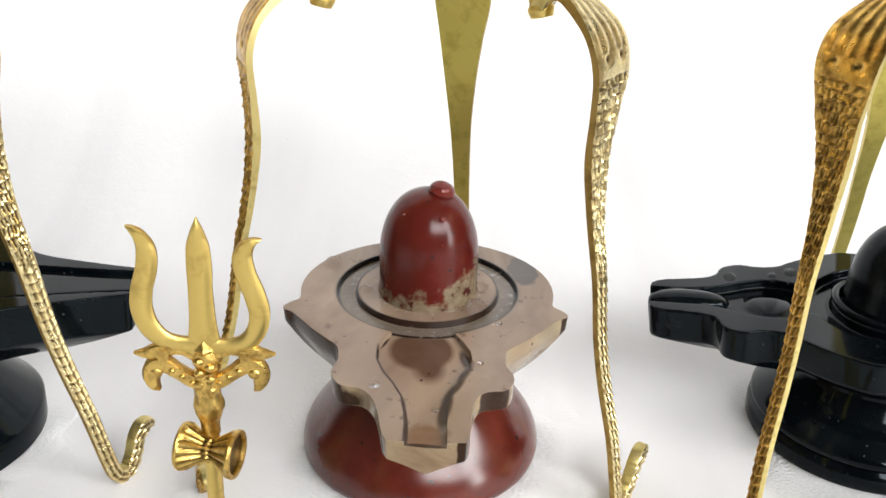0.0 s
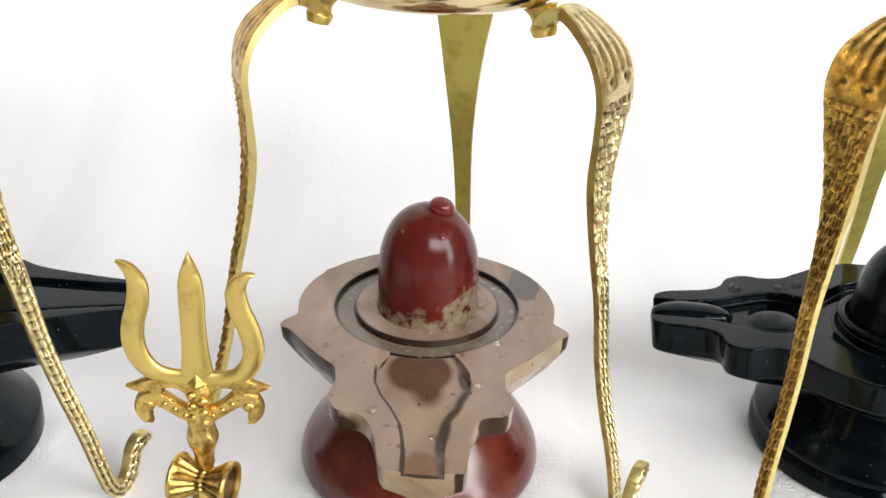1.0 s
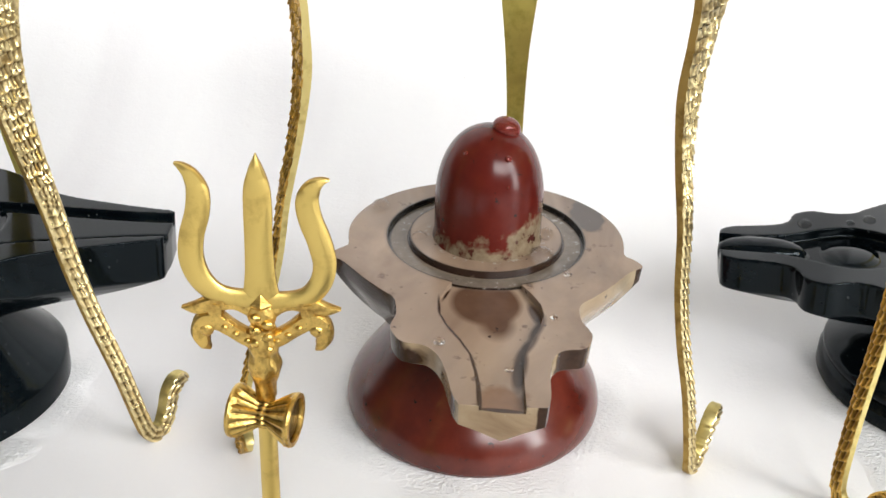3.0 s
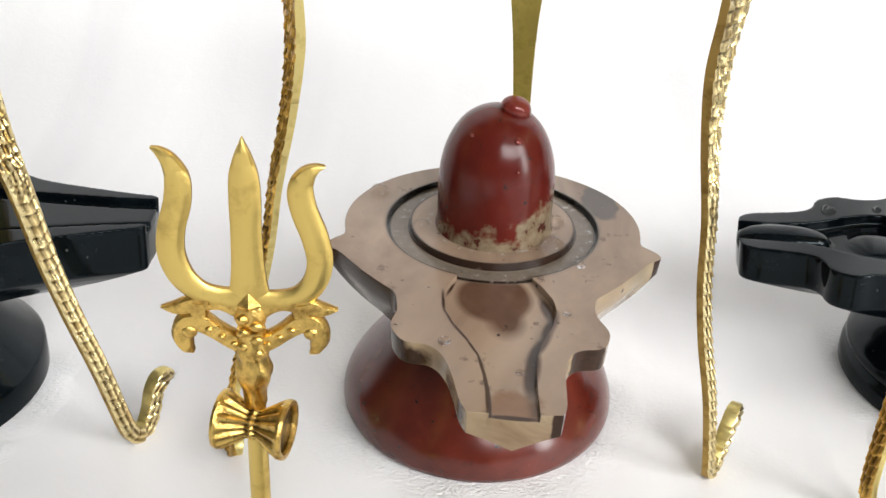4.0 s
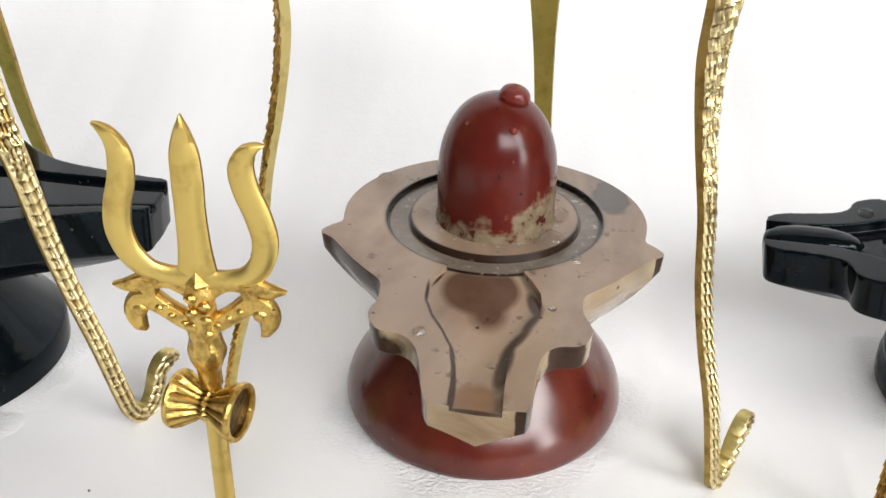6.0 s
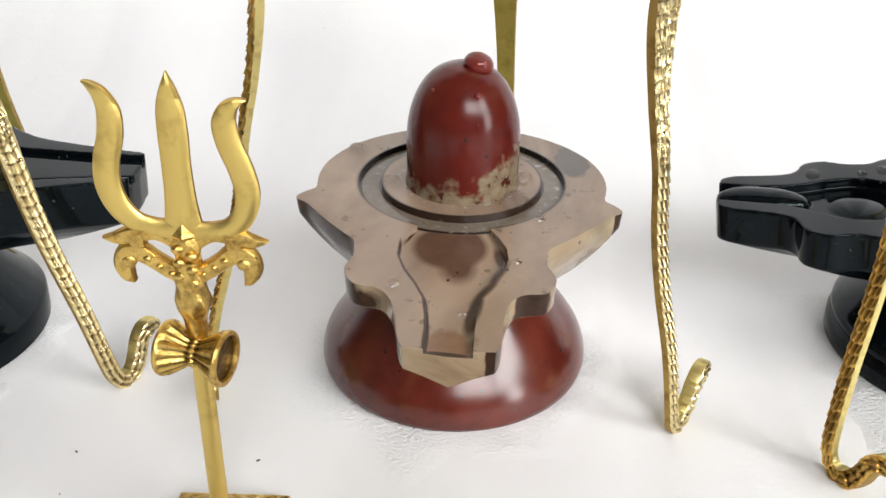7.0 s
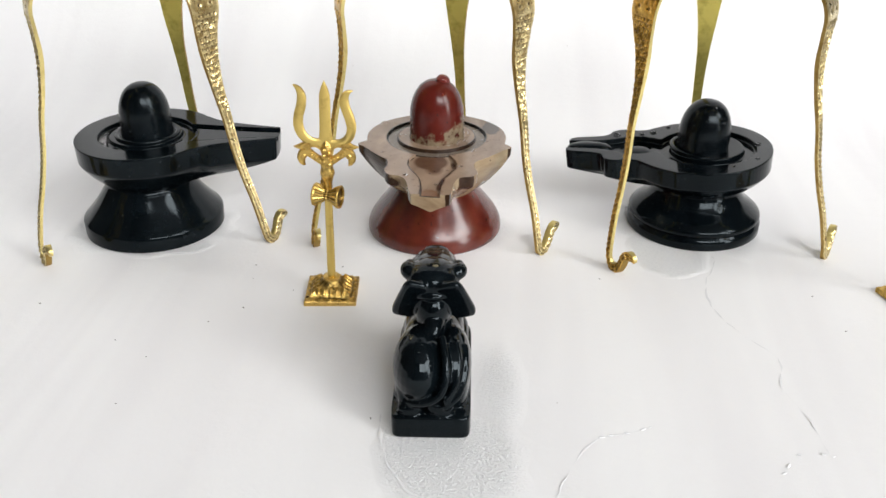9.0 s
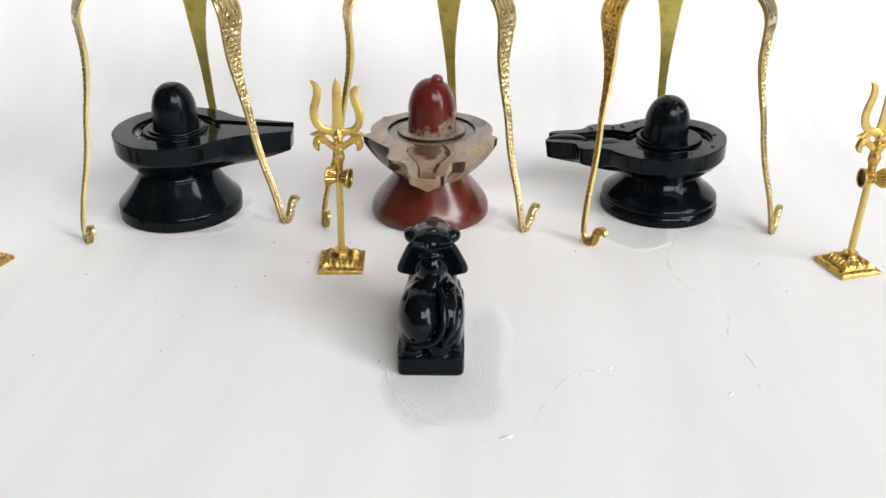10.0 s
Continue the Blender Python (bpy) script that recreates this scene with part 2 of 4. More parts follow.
def make_pale_stone(side=False):
    m, nt, b = material("cream_brown_stone_side" if side else "grey_brown_stone")
    tc = nt.nodes.new("ShaderNodeTexCoord")
    mp = add(nt, "ShaderNodeMapping", Scale=(1.0, 0.45, 1.6))
    nt.links.new(tc.outputs["Object"], mp.inputs["Vector"])
    big = add(nt, "ShaderNodeTexNoise", Scale=34.0, Detail=4.0, Roughness=0.55, Distortion=0.9)
    nt.links.new(mp.outputs["Vector"], big.inputs["Vector"])
    stops = [(0.28, (0.14, 0.080, 0.045)), (0.42, (0.27, 0.19, 0.115)), (0.66, (0.41, 0.325, 0.21))] if side else \
        [(0.28, (0.13, 0.078, 0.053)), (0.42, (0.230, 0.159, 0.112)), (0.66, (0.330, 0.239, 0.170))]
    r = ramp_of(nt, big.outputs["Fac"], stops)
    vein = noise_of(nt, 95, 5, 0.65, tc)
    vr = ramp_of(nt, vein.outputs["Fac"], [(0.62, (0, 0, 0)), (0.70, (1, 1, 1))])
    c = mixed(nt, vr.outputs["Color"], r.outputs["Color"], (0.085, 0.05, 0.038))
    wob = noise_of(nt, 110, 3, 0.6, tc)
    fine = noise_of(nt, 420, 4, 0.65, tc)
    if side:
        # large ellipse paints the slab's left side in shade; small ones are brown patches
        for cx, cy, rx, ry in ((0.0208, -0.0572, 0.0052, 0.0034), (0.0128, -0.0790, 0.0023, 0.0024), (0.0425, -0.0160, 0.0016, 0.0020), (-0.0345, -0.0360, 0.0230, 0.0360), (-0.0100, -0.0790, 0.0030, 0.0060)):
            c = mixed(nt, blot(nt, tc, wob, (cx, cy), (rx, ry)), c, mixed(nt, fine.outputs["Fac"], (0.010, 0.006, 0.004), (0.060, 0.028, 0.015)))
    else:
        calm = noise_of(nt, 18, 0, 0.0, tc)
        for cx, cy, rx, ry, soft in ((0.0026, -0.0440, 0.0060, 0.0095, 0.5), (0.0004, -0.0345, 0.0120, 0.0128, 0.15)):
            c = mixed(nt, blot(nt, tc, calm, (cx, cy), (rx, ry), soft), c, mixed(nt, wob.outputs["Fac"], (0.055, 0.028, 0.017), (0.135, 0.075, 0.045)))
        c = mixed(nt, blot(nt, tc, wob, (0.0026, -0.0762), (0.0060, 0.0062), 0.35), c, mixed(nt, wob.outputs["Fac"], (0.12, 0.055, 0.026), (0.27, 0.16, 0.095)))
        # left wall's crease shade painted as a thin dark line; last entry, end dirt
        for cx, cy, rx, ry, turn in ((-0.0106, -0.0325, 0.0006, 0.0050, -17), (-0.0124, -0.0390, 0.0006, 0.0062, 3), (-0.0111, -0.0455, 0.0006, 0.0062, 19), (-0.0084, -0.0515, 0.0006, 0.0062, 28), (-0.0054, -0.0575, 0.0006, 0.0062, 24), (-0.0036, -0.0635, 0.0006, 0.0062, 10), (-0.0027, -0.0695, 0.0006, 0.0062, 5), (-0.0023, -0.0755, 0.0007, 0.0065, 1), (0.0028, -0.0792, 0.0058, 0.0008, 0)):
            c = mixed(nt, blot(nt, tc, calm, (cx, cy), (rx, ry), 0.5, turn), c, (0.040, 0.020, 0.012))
        # right wall of the channel lies in shade, painted here as a dark band
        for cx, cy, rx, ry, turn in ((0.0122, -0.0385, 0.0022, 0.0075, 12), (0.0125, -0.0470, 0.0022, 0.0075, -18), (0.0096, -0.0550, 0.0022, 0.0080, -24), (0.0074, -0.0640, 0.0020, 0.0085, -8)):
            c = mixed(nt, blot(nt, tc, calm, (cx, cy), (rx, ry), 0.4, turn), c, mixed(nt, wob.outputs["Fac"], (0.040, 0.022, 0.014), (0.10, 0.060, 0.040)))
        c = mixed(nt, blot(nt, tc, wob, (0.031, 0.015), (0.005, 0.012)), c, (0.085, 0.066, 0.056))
        c = mixed(nt, ring_mark(nt, tc, 0.0255, 0.0045, wob, 1.3), c, mixed(nt, fine.outputs["Fac"], (0.10, 0.078, 0.058), (0.20, 0.165, 0.132)))
        # shade of the narrow gaps at the groove's two edges, painted as dark rings
        c = mixed(nt, ring_mark(nt, tc, 0.0283, 0.0009, wob, 0.85), c, (0.012, 0.009, 0.007))
        c = mixed(nt, ring_mark(nt, tc, 0.0224, 0.0007, wob, 0.9), c, (0.030, 0.016, 0.011))
        c = mixed(nt, ring_mark(nt, tc, 0.0262, 0.0026, fine, -0.35), c, (0.36, 0.33, 0.30))
        c = mixed(nt, ring_mark(nt, tc, 0.0172, 0.0009, fine, -0.2), c, (0.36, 0.32, 0.27))
    lime = noise_of(nt, 520, 4, 0.7, tc)
    lr = ramp_of(nt, lime.outputs["Fac"], [(0.70, (0, 0, 0)), (0.76, (1, 1, 1))])
    c = mixed(nt, lr.outputs["Color"], c, (0.42, 0.38, 0.33))
    dark = noise_of(nt, 330, 3, 0.55, tc)
    dr = ramp_of(nt, dark.outputs["Fac"], [(0.27, (1, 1, 1)), (0.32, (0, 0, 0))])
    nt.links.new(mixed(nt, dr.outputs["Color"], c, (0.035, 0.022, 0.018)), b.inputs["Base Color"])
    b.inputs["Specular IOR Level"].default_value = 0.22 if side else 0.45
    rr = ramp_of(nt, vein.outputs["Fac"], [(0.3, (0.12,) * 3), (0.75, (0.30,) * 3)])
    nt.links.new(rr.outputs["Color"], b.inputs["Roughness"])
    bumped(nt, b, vein.outputs["Fac"], 0.15, 0.0006)
    return m


def make_brass(name, light, dark, rough, patina=0.5, scale=140.0, bump=0.0004, dark_recess=True):
    m, nt, b = material(name)
    tc = nt.nodes.new("ShaderNodeTexCoord")
    n = noise_of(nt, scale, 4, 0.6, tc)
    r = ramp_of(nt, n.outputs["Fac"], [(patina - 0.22, dark), (patina + 0.06, light)])
    colour = r.outputs["Color"]
    if dark_recess:
        # recesses of the relief turn a darker brown
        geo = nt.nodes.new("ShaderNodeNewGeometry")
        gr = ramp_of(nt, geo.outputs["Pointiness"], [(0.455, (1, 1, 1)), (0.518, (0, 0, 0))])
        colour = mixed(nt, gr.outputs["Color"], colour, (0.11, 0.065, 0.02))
    nt.links.new(colour, b.inputs["Base Color"])
    b.inputs["Metallic"].default_value = 1.0
    rr = ramp_of(nt, n.outputs["Fac"], [(0.3, (rough * 1.5,) * 3), (0.7, (rough,) * 3)])
    nt.links.new(rr.outputs["Color"], b.inputs["Roughness"])
    bumped(nt, b, n.outputs["Fac"], 0.3, bump)
    return m


def make_water(name, colour, alpha, wet=0.0):
    """A bead that shows the stone behind it, bent and tinted, or at wet 0 painted in its colour, with a glossy skin."""
    m, nt, b = material(name)
    clear = nt.nodes.new("ShaderNodeBsdfTransparent")
    clear.inputs["Color"].default_value = (1.0, 0.99, 0.985, 1)
    b.inputs["Base Color"].default_value = (*colour, 1)
    b.inputs["Roughness"].default_value = 0.03
    b.inputs["IOR"].default_value = 1.33
    b.inputs["Specular IOR Level"].default_value = 0.8
    b.inputs["Transmission Weight"].default_value = wet
    mix = nt.nodes.new("ShaderNodeMixShader")
    mix.inputs["Fac"].default_value = alpha
    nt.links.new(clear.outputs["BSDF"], mix.inputs[1])
    nt.links.new(b.outputs["BSDF"], mix.inputs[2])
    nt.links.new(mix.outputs["Shader"], nt.nodes["Material Output"].inputs["Surface"])
    return m


SHEET = make_sheet_material("white_foam_sheet", 1.0, 0.55)
BLACK = make_black_stone(shine=0.17, rough=0.06)
BLACK_SHAFT = make_black_stone("satin_black_stone", shine=0.19, rough=0.17)
BLACK_CARVED = make_black_stone("polished_black_carving", 60, 0.16, 0.002, 0.21, 0.05)
RED_BASE = make_red_stone("dark_red_stone", (0.058, 0.0080, 0.0050), (0.122, 0.0200, 0.0105), 0, 0.45, 0.17, 0.30)
RED_SHAFT = make_red_stone("dark_red_stone_stained", (0.068, 0.0078, 0.0056), (0.120, 0.0152, 0.0096), 0.0190, 0.30, 0.17)
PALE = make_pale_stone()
PALE_SIDE = make_pale_stone(True)
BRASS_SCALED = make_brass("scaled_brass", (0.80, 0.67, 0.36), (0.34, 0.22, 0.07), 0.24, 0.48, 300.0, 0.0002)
# scaled brass for two legs, with dark reflections put into its colour
BRASS_SHADED = make_brass("shaded_scaled_brass", (0.80, 0.50, 0.12), (0.22, 0.11, 0.024), 0.25, 0.53, 240.0, 0.0002)
BRASS_PLAIN = make_brass("plain_yellow_brass", (0.64, 0.55, 0.15), (0.44, 0.36, 0.085), 0.40, 0.45, 160.0, dark_recess=False)
# lit and shaded edge of the same brass; window light is put into the colour
BRASS_LIT = make_brass("lit_edge_brass", (0.70, 0.58, 0.24), (0.44, 0.34, 0.11), 0.34, 0.42, 220.0, dark_recess=False)
BRASS_SHADED_EDGE = make_brass("shaded_edge_brass", (0.42, 0.28, 0.085), (0.20, 0.115, 0.03), 0.40, 0.45, 220.0, dark_recess=False)
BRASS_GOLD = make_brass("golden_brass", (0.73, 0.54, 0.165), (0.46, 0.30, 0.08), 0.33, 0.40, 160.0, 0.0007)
BRASS_RIM = make_brass("brown_gold_rim", (0.44, 0.27, 0.075), (0.20, 0.11, 0.03), 0.34, 0.45, 220.0, dark_recess=False)
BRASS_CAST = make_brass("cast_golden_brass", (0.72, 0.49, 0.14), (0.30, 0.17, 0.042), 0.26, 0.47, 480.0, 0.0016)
BRASS_BOWL = make_brass("polished_pale_brass", (0.90, 0.74, 0.45), (0.74, 0.55, 0.27), 0.10, 0.35, 30.0, 0.0002)
WATER = make_water("clear_water", (1.0, 0.98, 0.96), 0.55, 1.0)
# the red stone seen through the bead is put into its colour
WATER_RED = make_water("water_with_stone_red", (0.20, 0.028, 0.021), 0.82)
EDGE = plain("wet_white_rim", (0.80, 0.80, 0.81), 0.12, 0, 200, 0.05)
WATER_DARK = make_water("clear_water_over_black", (0.95, 0.96, 0.97), 0.6, 1.0)
WALL = plain("taupe_wall_paint", (0.07, 0.066, 0.063), 0.8, 0, 6, 0.05)
DARK_WALL = plain("brown_grey_wall_paint", (0.05, 0.047, 0.044), 0.8, 0, 6, 0.05)
CEIL = plain("grey_ceiling_paint", (0.10, 0.10, 0.098), 0.85, 0, 6, 0.03)
GROUND = plain("grey_floor_tile", (0.62, 0.60, 0.57), 0.5, 0, 9, 0.08)
FRAME = plain("white_window_paint", (0.75, 0.75, 0.74), 0.45, 0, 20, 0.03)
SPECK = plain("dark_speck", (0.14, 0.125, 0.11), 0.7, 0, 300, 0.2)


# ---- mesh helpers ----
def mesh_of(name, bm, mats, smooth=40):
    me = bpy.data.meshes.new(name)
    bmesh.ops.recalc_face_normals(bm, faces=bm.faces)
    if smooth:
        for f in bm.faces:
            f.smooth = True
        for e in bm.edges:
            if len(e.link_faces) == 2 and e.calc_face_angle(0) > radians(smooth):
                e.smooth = False
    bm.to_mesh(me)
    bm.free()
    for mt in (mats if isinstance(mats, (list, tuple)) else [mats]):
        me.materials.append(mt)
    return me


def part(name, bm, mats, parent, label="", smooth=40):
    ob = new(name, mesh_of(name, bm, mats, smooth))
    if parent:
        ob.parent = parent
    if label:
        tagged(ob, label)
    return ob


def thing(name, label, category, m, group=""):
    ob = new(name)
    ob.empty_display_size = 0.02
    ob.matrix_world = m
    return tagged(ob, label, category, group)


def worn(ob, voxel, rounds):
    """Rounds every edge of a closed mesh, as grinding and polishing do."""
    r = ob.modifiers.new("carve", "REMESH")
    r.mode, r.voxel_size, r.use_smooth_shade = "VOXEL", voxel, True
    m = ob.modifiers.new("polish", "SMOOTH")
    m.factor, m.iterations = 0.5, rounds
    return ob


def bevel(ob, width, segments=2, angle=35):
    b = ob.modifiers.new("bevel", "BEVEL")
    b.width, b.segments, b.limit_method, b.angle_limit = width, segments, "ANGLE", radians(angle)
    b.harden_normals = False
    return ob


def box(bm, x0, x1, y0, y1, z0, z1):
    m = Matrix.Translation(((x0 + x1) / 2, (y0 + y1) / 2, (z0 + z1) / 2)) @ Matrix.Diagonal((x1 - x0, y1 - y0, z1 - z0, 1))
    return bmesh.ops.create_cube(bm, size=1, matrix=m)["verts"]


def lathe(bm, profile, n=96, wobble=None, m=Matrix()):
    """A solid of revolution about z from (radius, height) pairs; a radius of zero closes it."""
    rings = []
    for r, z in profile:
        if r < 1e-6:
            rings.append([bm.verts.new(m @ Vector((0, 0, z)))])
            continue
        ring = []
        for i in range(n):
            a = 2 * math.pi * i / n
            q = r * (wobble(a, z) if wobble else 1)
            ring.append(bm.verts.new(m @ Vector((q * math.cos(a), q * math.sin(a), z))))
        rings.append(ring)
    for a, b in zip(rings, rings[1:]):
        for i in range(n):
            j = (i + 1) % n
            if len(a) == 1:
                bm.faces.new((a[0], b[i], b[j]))
            elif len(b) == 1:
                bm.faces.new((a[i], a[j], b[0]))
            else:
                bm.faces.new((a[i], a[j], b[j], b[i]))
    return rings


def rounded(points, steps=4):
    """Catmull-Rom through (a, b, ...) tuples."""
    out = []
    p = [points[0], *points, points[-1]]
    for i in range(1, len(p) - 2):
        for k in range(steps):
            u = k / steps
            out.append(tuple(0.5 * ((2 * b) + (c - a) * u + (2 * a - 5 * b + 4 * c - d) * u * u + (3 * b - a - 3 * c + d) * u ** 3)
                             for a, b, c, d in zip(p[i - 1], p[i], p[i + 1], p[i + 2])))
    out.append(points[-1])
    return out


def ellipsoid(bm, centre, size, rot=(0, 0, 0), seg=24, boxy=1.0):
    m = pose(*centre, *rot) @ Matrix.Diagonal((*size, 1))
    vs = bmesh.ops.create_uvsphere(bm, u_segments=seg, v_segments=seg // 2, radius=1)["verts"]
    for v in vs:
        v.co = m @ Vector([math.copysign(abs(c) ** boxy, c) for c in v.co])
    return vs


def inside(pt, poly):
    x, y = pt
    hit = False
    for (x0, y0), (x1, y1) in zip(poly, poly[1:] + poly[:1]):
        if (y0 > y) != (y1 > y) and x < (x1 - x0) * (y - y0) / (y1 - y0) + x0:
            hit = not hit
    return hit


# ---- room ----
def wall(name, x0, x1, y0, y1, z0, z1, mat=None):
    bm = bmesh.new()
    box(bm, x0, x1, y0, y1, z0, z1)
    ob = part(name, bm, mat or WALL, None, smooth=0)
    return tagged(ob, "plain painted wall", "wall", kind="structure")


def window_frame(name, span, inner, place):
    win = tagged(new(name), "white painted window frame in the wall", "window", kind="structure")
    a0, a1, z0, z1 = span
    for along, up in (((a0, a0 + 0.04), (z0, z1)), ((a1 - 0.04, a1), (z0, z1)), ((a0 + 0.04, a1 - 0.04), (z0, z0 + 0.04)), ((a0 + 0.04, a1 - 0.04), (z1 - 0.04, z1))):
        bm = bmesh.new()
        box(bm, *place(along, (inner, inner + 0.035), up))
        part("window_frame", bm, FRAME, win, smooth=0)


def on_east(along, deep, up):
    return (*deep, *along, *up)


def on_south(along, deep, up):
    return (*along, *deep, *up)


wall("wall_west", RX0 - 0.12, RX0, RY0, RY1, -0.03, RZ, DARK_WALL)
wall("wall_north", RX0 - 0.12, RX1 + 0.12, RY1, RY1 + 0.12, -0.03, RZ)
bm = bmesh.new()
for along, up in (((RY0, EAST[0]), (-0.03, RZ)), ((EAST[1], RY1), (-0.03, RZ)), (EAST[:2], (EAST[3], RZ)), (EAST[:2], (DOOR[3], EAST[2])),
                  ((EAST[0], DOOR[0]), (-0.03, DOOR[3])), ((DOOR[1], EAST[1]), (-0.03, DOOR[3])), (DOOR[:2], (-0.03, DOOR[2]))):
    box(bm, *on_east(along, (RX1, RX1 + 0.12), up))
tagged(part("wall_east", bm, WALL, None, smooth=0), "plain taupe painted wall with two window openings", "wall", kind="structure")
bm = bmesh.new()
for along, up in (((RX0 - 0.12, SOUTH[0]), (-0.03, RZ)), ((SOUTH[1], RX1 + 0.12), (-0.03, RZ)), (SOUTH[:2], (-0.03, SOUTH[2])), (SOUTH[:2], (SOUTH[3], RZ))):
    box(bm, *on_south(along, (RY0 - 0.12, RY0), up))
tagged(part("wall_south", bm, WALL, None, smooth=0), "plain taupe painted wall with a window opening", "wall", kind="structure")
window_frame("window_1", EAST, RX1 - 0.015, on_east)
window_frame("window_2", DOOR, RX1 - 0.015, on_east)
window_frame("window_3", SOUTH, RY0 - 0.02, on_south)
bm = bmesh.new()
box(bm, RX0 - 0.12, RX1 + 0.12, RY0 - 0.12, RY1 + 0.12, RZ, RZ + 0.1)
tagged(part("ceiling", bm, CEIL, None, smooth=0), "plain grey painted ceiling", "ceiling", kind="structure")
bm = bmesh.new()
box(bm, RX0 - 0.12, RX1 + 0.12, RY0 - 0.12, RY1 + 0.12, -0.08, -0.03)
tagged(part("floor", bm, GROUND, None, smooth=0), "plain grey floor under the white sheet", "floor", kind="structure")


# ---- white sheet: flat on the floor, sweeping up behind ----
def sheet_point(x, s):
    """s runs along the sheet from the front edge; it turns up behind the group."""
    flat, radius = 1.35, 0.22
    y0 = -1.2
    if s < flat:
        y, z, up = y0 + s, 0.0, 0.0
    elif s < flat + radius * math.pi / 2:
        a = (s - flat) / radius
        y, z, up = y0 + flat + radius * math.sin(a), radius * (1 - math.cos(a)), a / (math.pi / 2)
    else:
        y, z, up = y0 + flat + radius, radius + s - flat - radius * math.pi / 2, 1.0
    fold = noise.noise(Vector((x * 9 + 0.6 * z, 0.3 * z, 1.7))) * 0.026 + noise.noise(Vector((x * 22 + z, z * 0.4, 5.1))) * 0.012
    y += fold * up * min(1.0, 0.35 + z)
    near = min(1.0, max(0.0, (math.hypot(x, y + 0.06) - 0.32) / 0.3))
    z += (1 - up) * 0.0006 * (noise.noise(Vector((x * 14 + y * 5, y * 6 - x * 2, 3.3))) - 0.4) * min(1.0, max(0.0, (-0.10 - y) / 0.08)) if y < -0.10 else 0
    z += near * (1 - up) * (0.003 * noise.noise(Vector((x * 4, y * 4, 0))))
    return Vector((x, y, z))


bm = bmesh.new()
NX, NS = 200, 220
grid = [[bm.verts.new(sheet_point(-1.0 + 1.75 * i / NX, 2.75 * j / NS)) for i in range(NX + 1)] for j in range(NS + 1)]
for j in range(NS):
    for i in range(NX):
        bm.faces.new((grid[j][i], grid[j][i + 1], grid[j + 1][i + 1], grid[j + 1][i]))
sheet = part("white_sheet", bm, SHEET, None, smooth=180)
sheet.data.shade_smooth()
sm = sheet.modifiers.new("thickness", "SOLIDIFY")
sm.thickness, sm.offset = 0.0015, -1 if sheet.data.polygons[0].normal.z > 0 else 1
tagged(sheet, "white foam sheet laid flat and hung behind as backdrop", "backdrop sheet", kind="structure")


# ---- lingams ----
UNDER = 7


def yoni_plate(bm, outline, inner_r, groove_r, channel, island, depth, disc_up, island_z, lower, neck_r, neck_z, belly=0.5):
    """The carved top slab. outline: closed ring round the axis, spout towards -y; channel: (half width, y) from the ring groove
    outwards to the open end; island: polygon left standing in the channel; lower(x, y): depth of the side wall there.
    Top face at z = 0, the underside runs in to the neck."""
    from mathutils.geometry import delaunay_2d_cdt
    a0 = math.asin(channel[0][0] / groove_r)
    arc = [(groove_r * math.sin(t), -groove_r * math.cos(t)) for t in np.linspace(a0, 2 * math.pi - a0, 64)]
    left = [(-w + sh, y) for w, y, sh in channel[1:]]
    right = [(w + sh, y) for w, y, sh in reversed(channel[1:])]
    low = arc + left + right
    disc = [(inner_r * math.sin(t), -inner_r * math.cos(t)) for t in np.linspace(0, 2 * math.pi, 64, endpoint=False)]
    polys = [outline, low, disc] + ([island] if island else [])
    pts, edges = [], []
    for poly in polys:
        k = len(pts)
        pts += [Vector(p) for p in poly]
        edges += [(k + i, k + (i + 1) % len(poly)) for i in range(len(poly))]
    vs, es, fs, *_ = delaunay_2d_cdt(pts, edges, [], 1, 1e-7)

    def level(c):
        if inside(c, disc):
            return disc_up
        if island and inside(c, island):
            return island_z
        return -depth if inside(c, low) else 0.0
    cache = {}

    def vert(i, z):
        key = (i, round(z, 6))
        if key not in cache:
            cache[key] = bm.verts.new((vs[i].x, vs[i].y, z))
        return cache[key]
    border = {}
    for f in fs:
        c = sum((vs[i] for i in f), Vector((0, 0))) / len(f)
        if not inside(c, outline):
            continue
        z = level(c)
        bm.faces.new([vert(i, z) for i in f])
        for a, b in zip(f, f[1:] + f[:1]):
            border.setdefault((min(a, b), max(a, b)), []).append((z, a, b))
    rim = {}
    for (i, j), sides in border.items():
        if len(sides) == 2 and abs(sides[0][0] - sides[1][0]) > 1e-7:
            z0, z1 = sides[0][0], sides[1][0]
            bm.faces.new((vert(i, z0), vert(j, z0), vert(j, z1), vert(i, z1)))
        elif len(sides) == 1:
            z, a, b = sides[0]
            rows = []
            for k in (a, b):
                x, y = vs[k]
                ang = math.atan2(y, x)
                r0, z0 = math.hypot(x, y) * 0.99, -lower(x, y)
                full = belly(y) if callable(belly) else belly
                ring = [vert(k, z)]
                for q in range(UNDER + 1):
                    u = q / UNDER * math.pi / 2
                    if (k, q) not in rim:
                        f = q / UNDER
                        rr, zz = neck_r + (r0 - neck_r) * ((1 - f) * (1 - full) + math.cos(u) * full), z0 + (neck_z - z0) * (f * (1 - full) + math.sin(u) * full)
                        rim[k, q] = bm.verts.new((rr * math.cos(ang), rr * math.sin(ang), zz))
                    ring.append(rim[k, q])
                rows.append(ring)
            for q in range(UNDER + 1):
                bm.faces.new((rows[0][q], rows[1][q], rows[1][q + 1], rows[0][q + 1])).material_index = 1


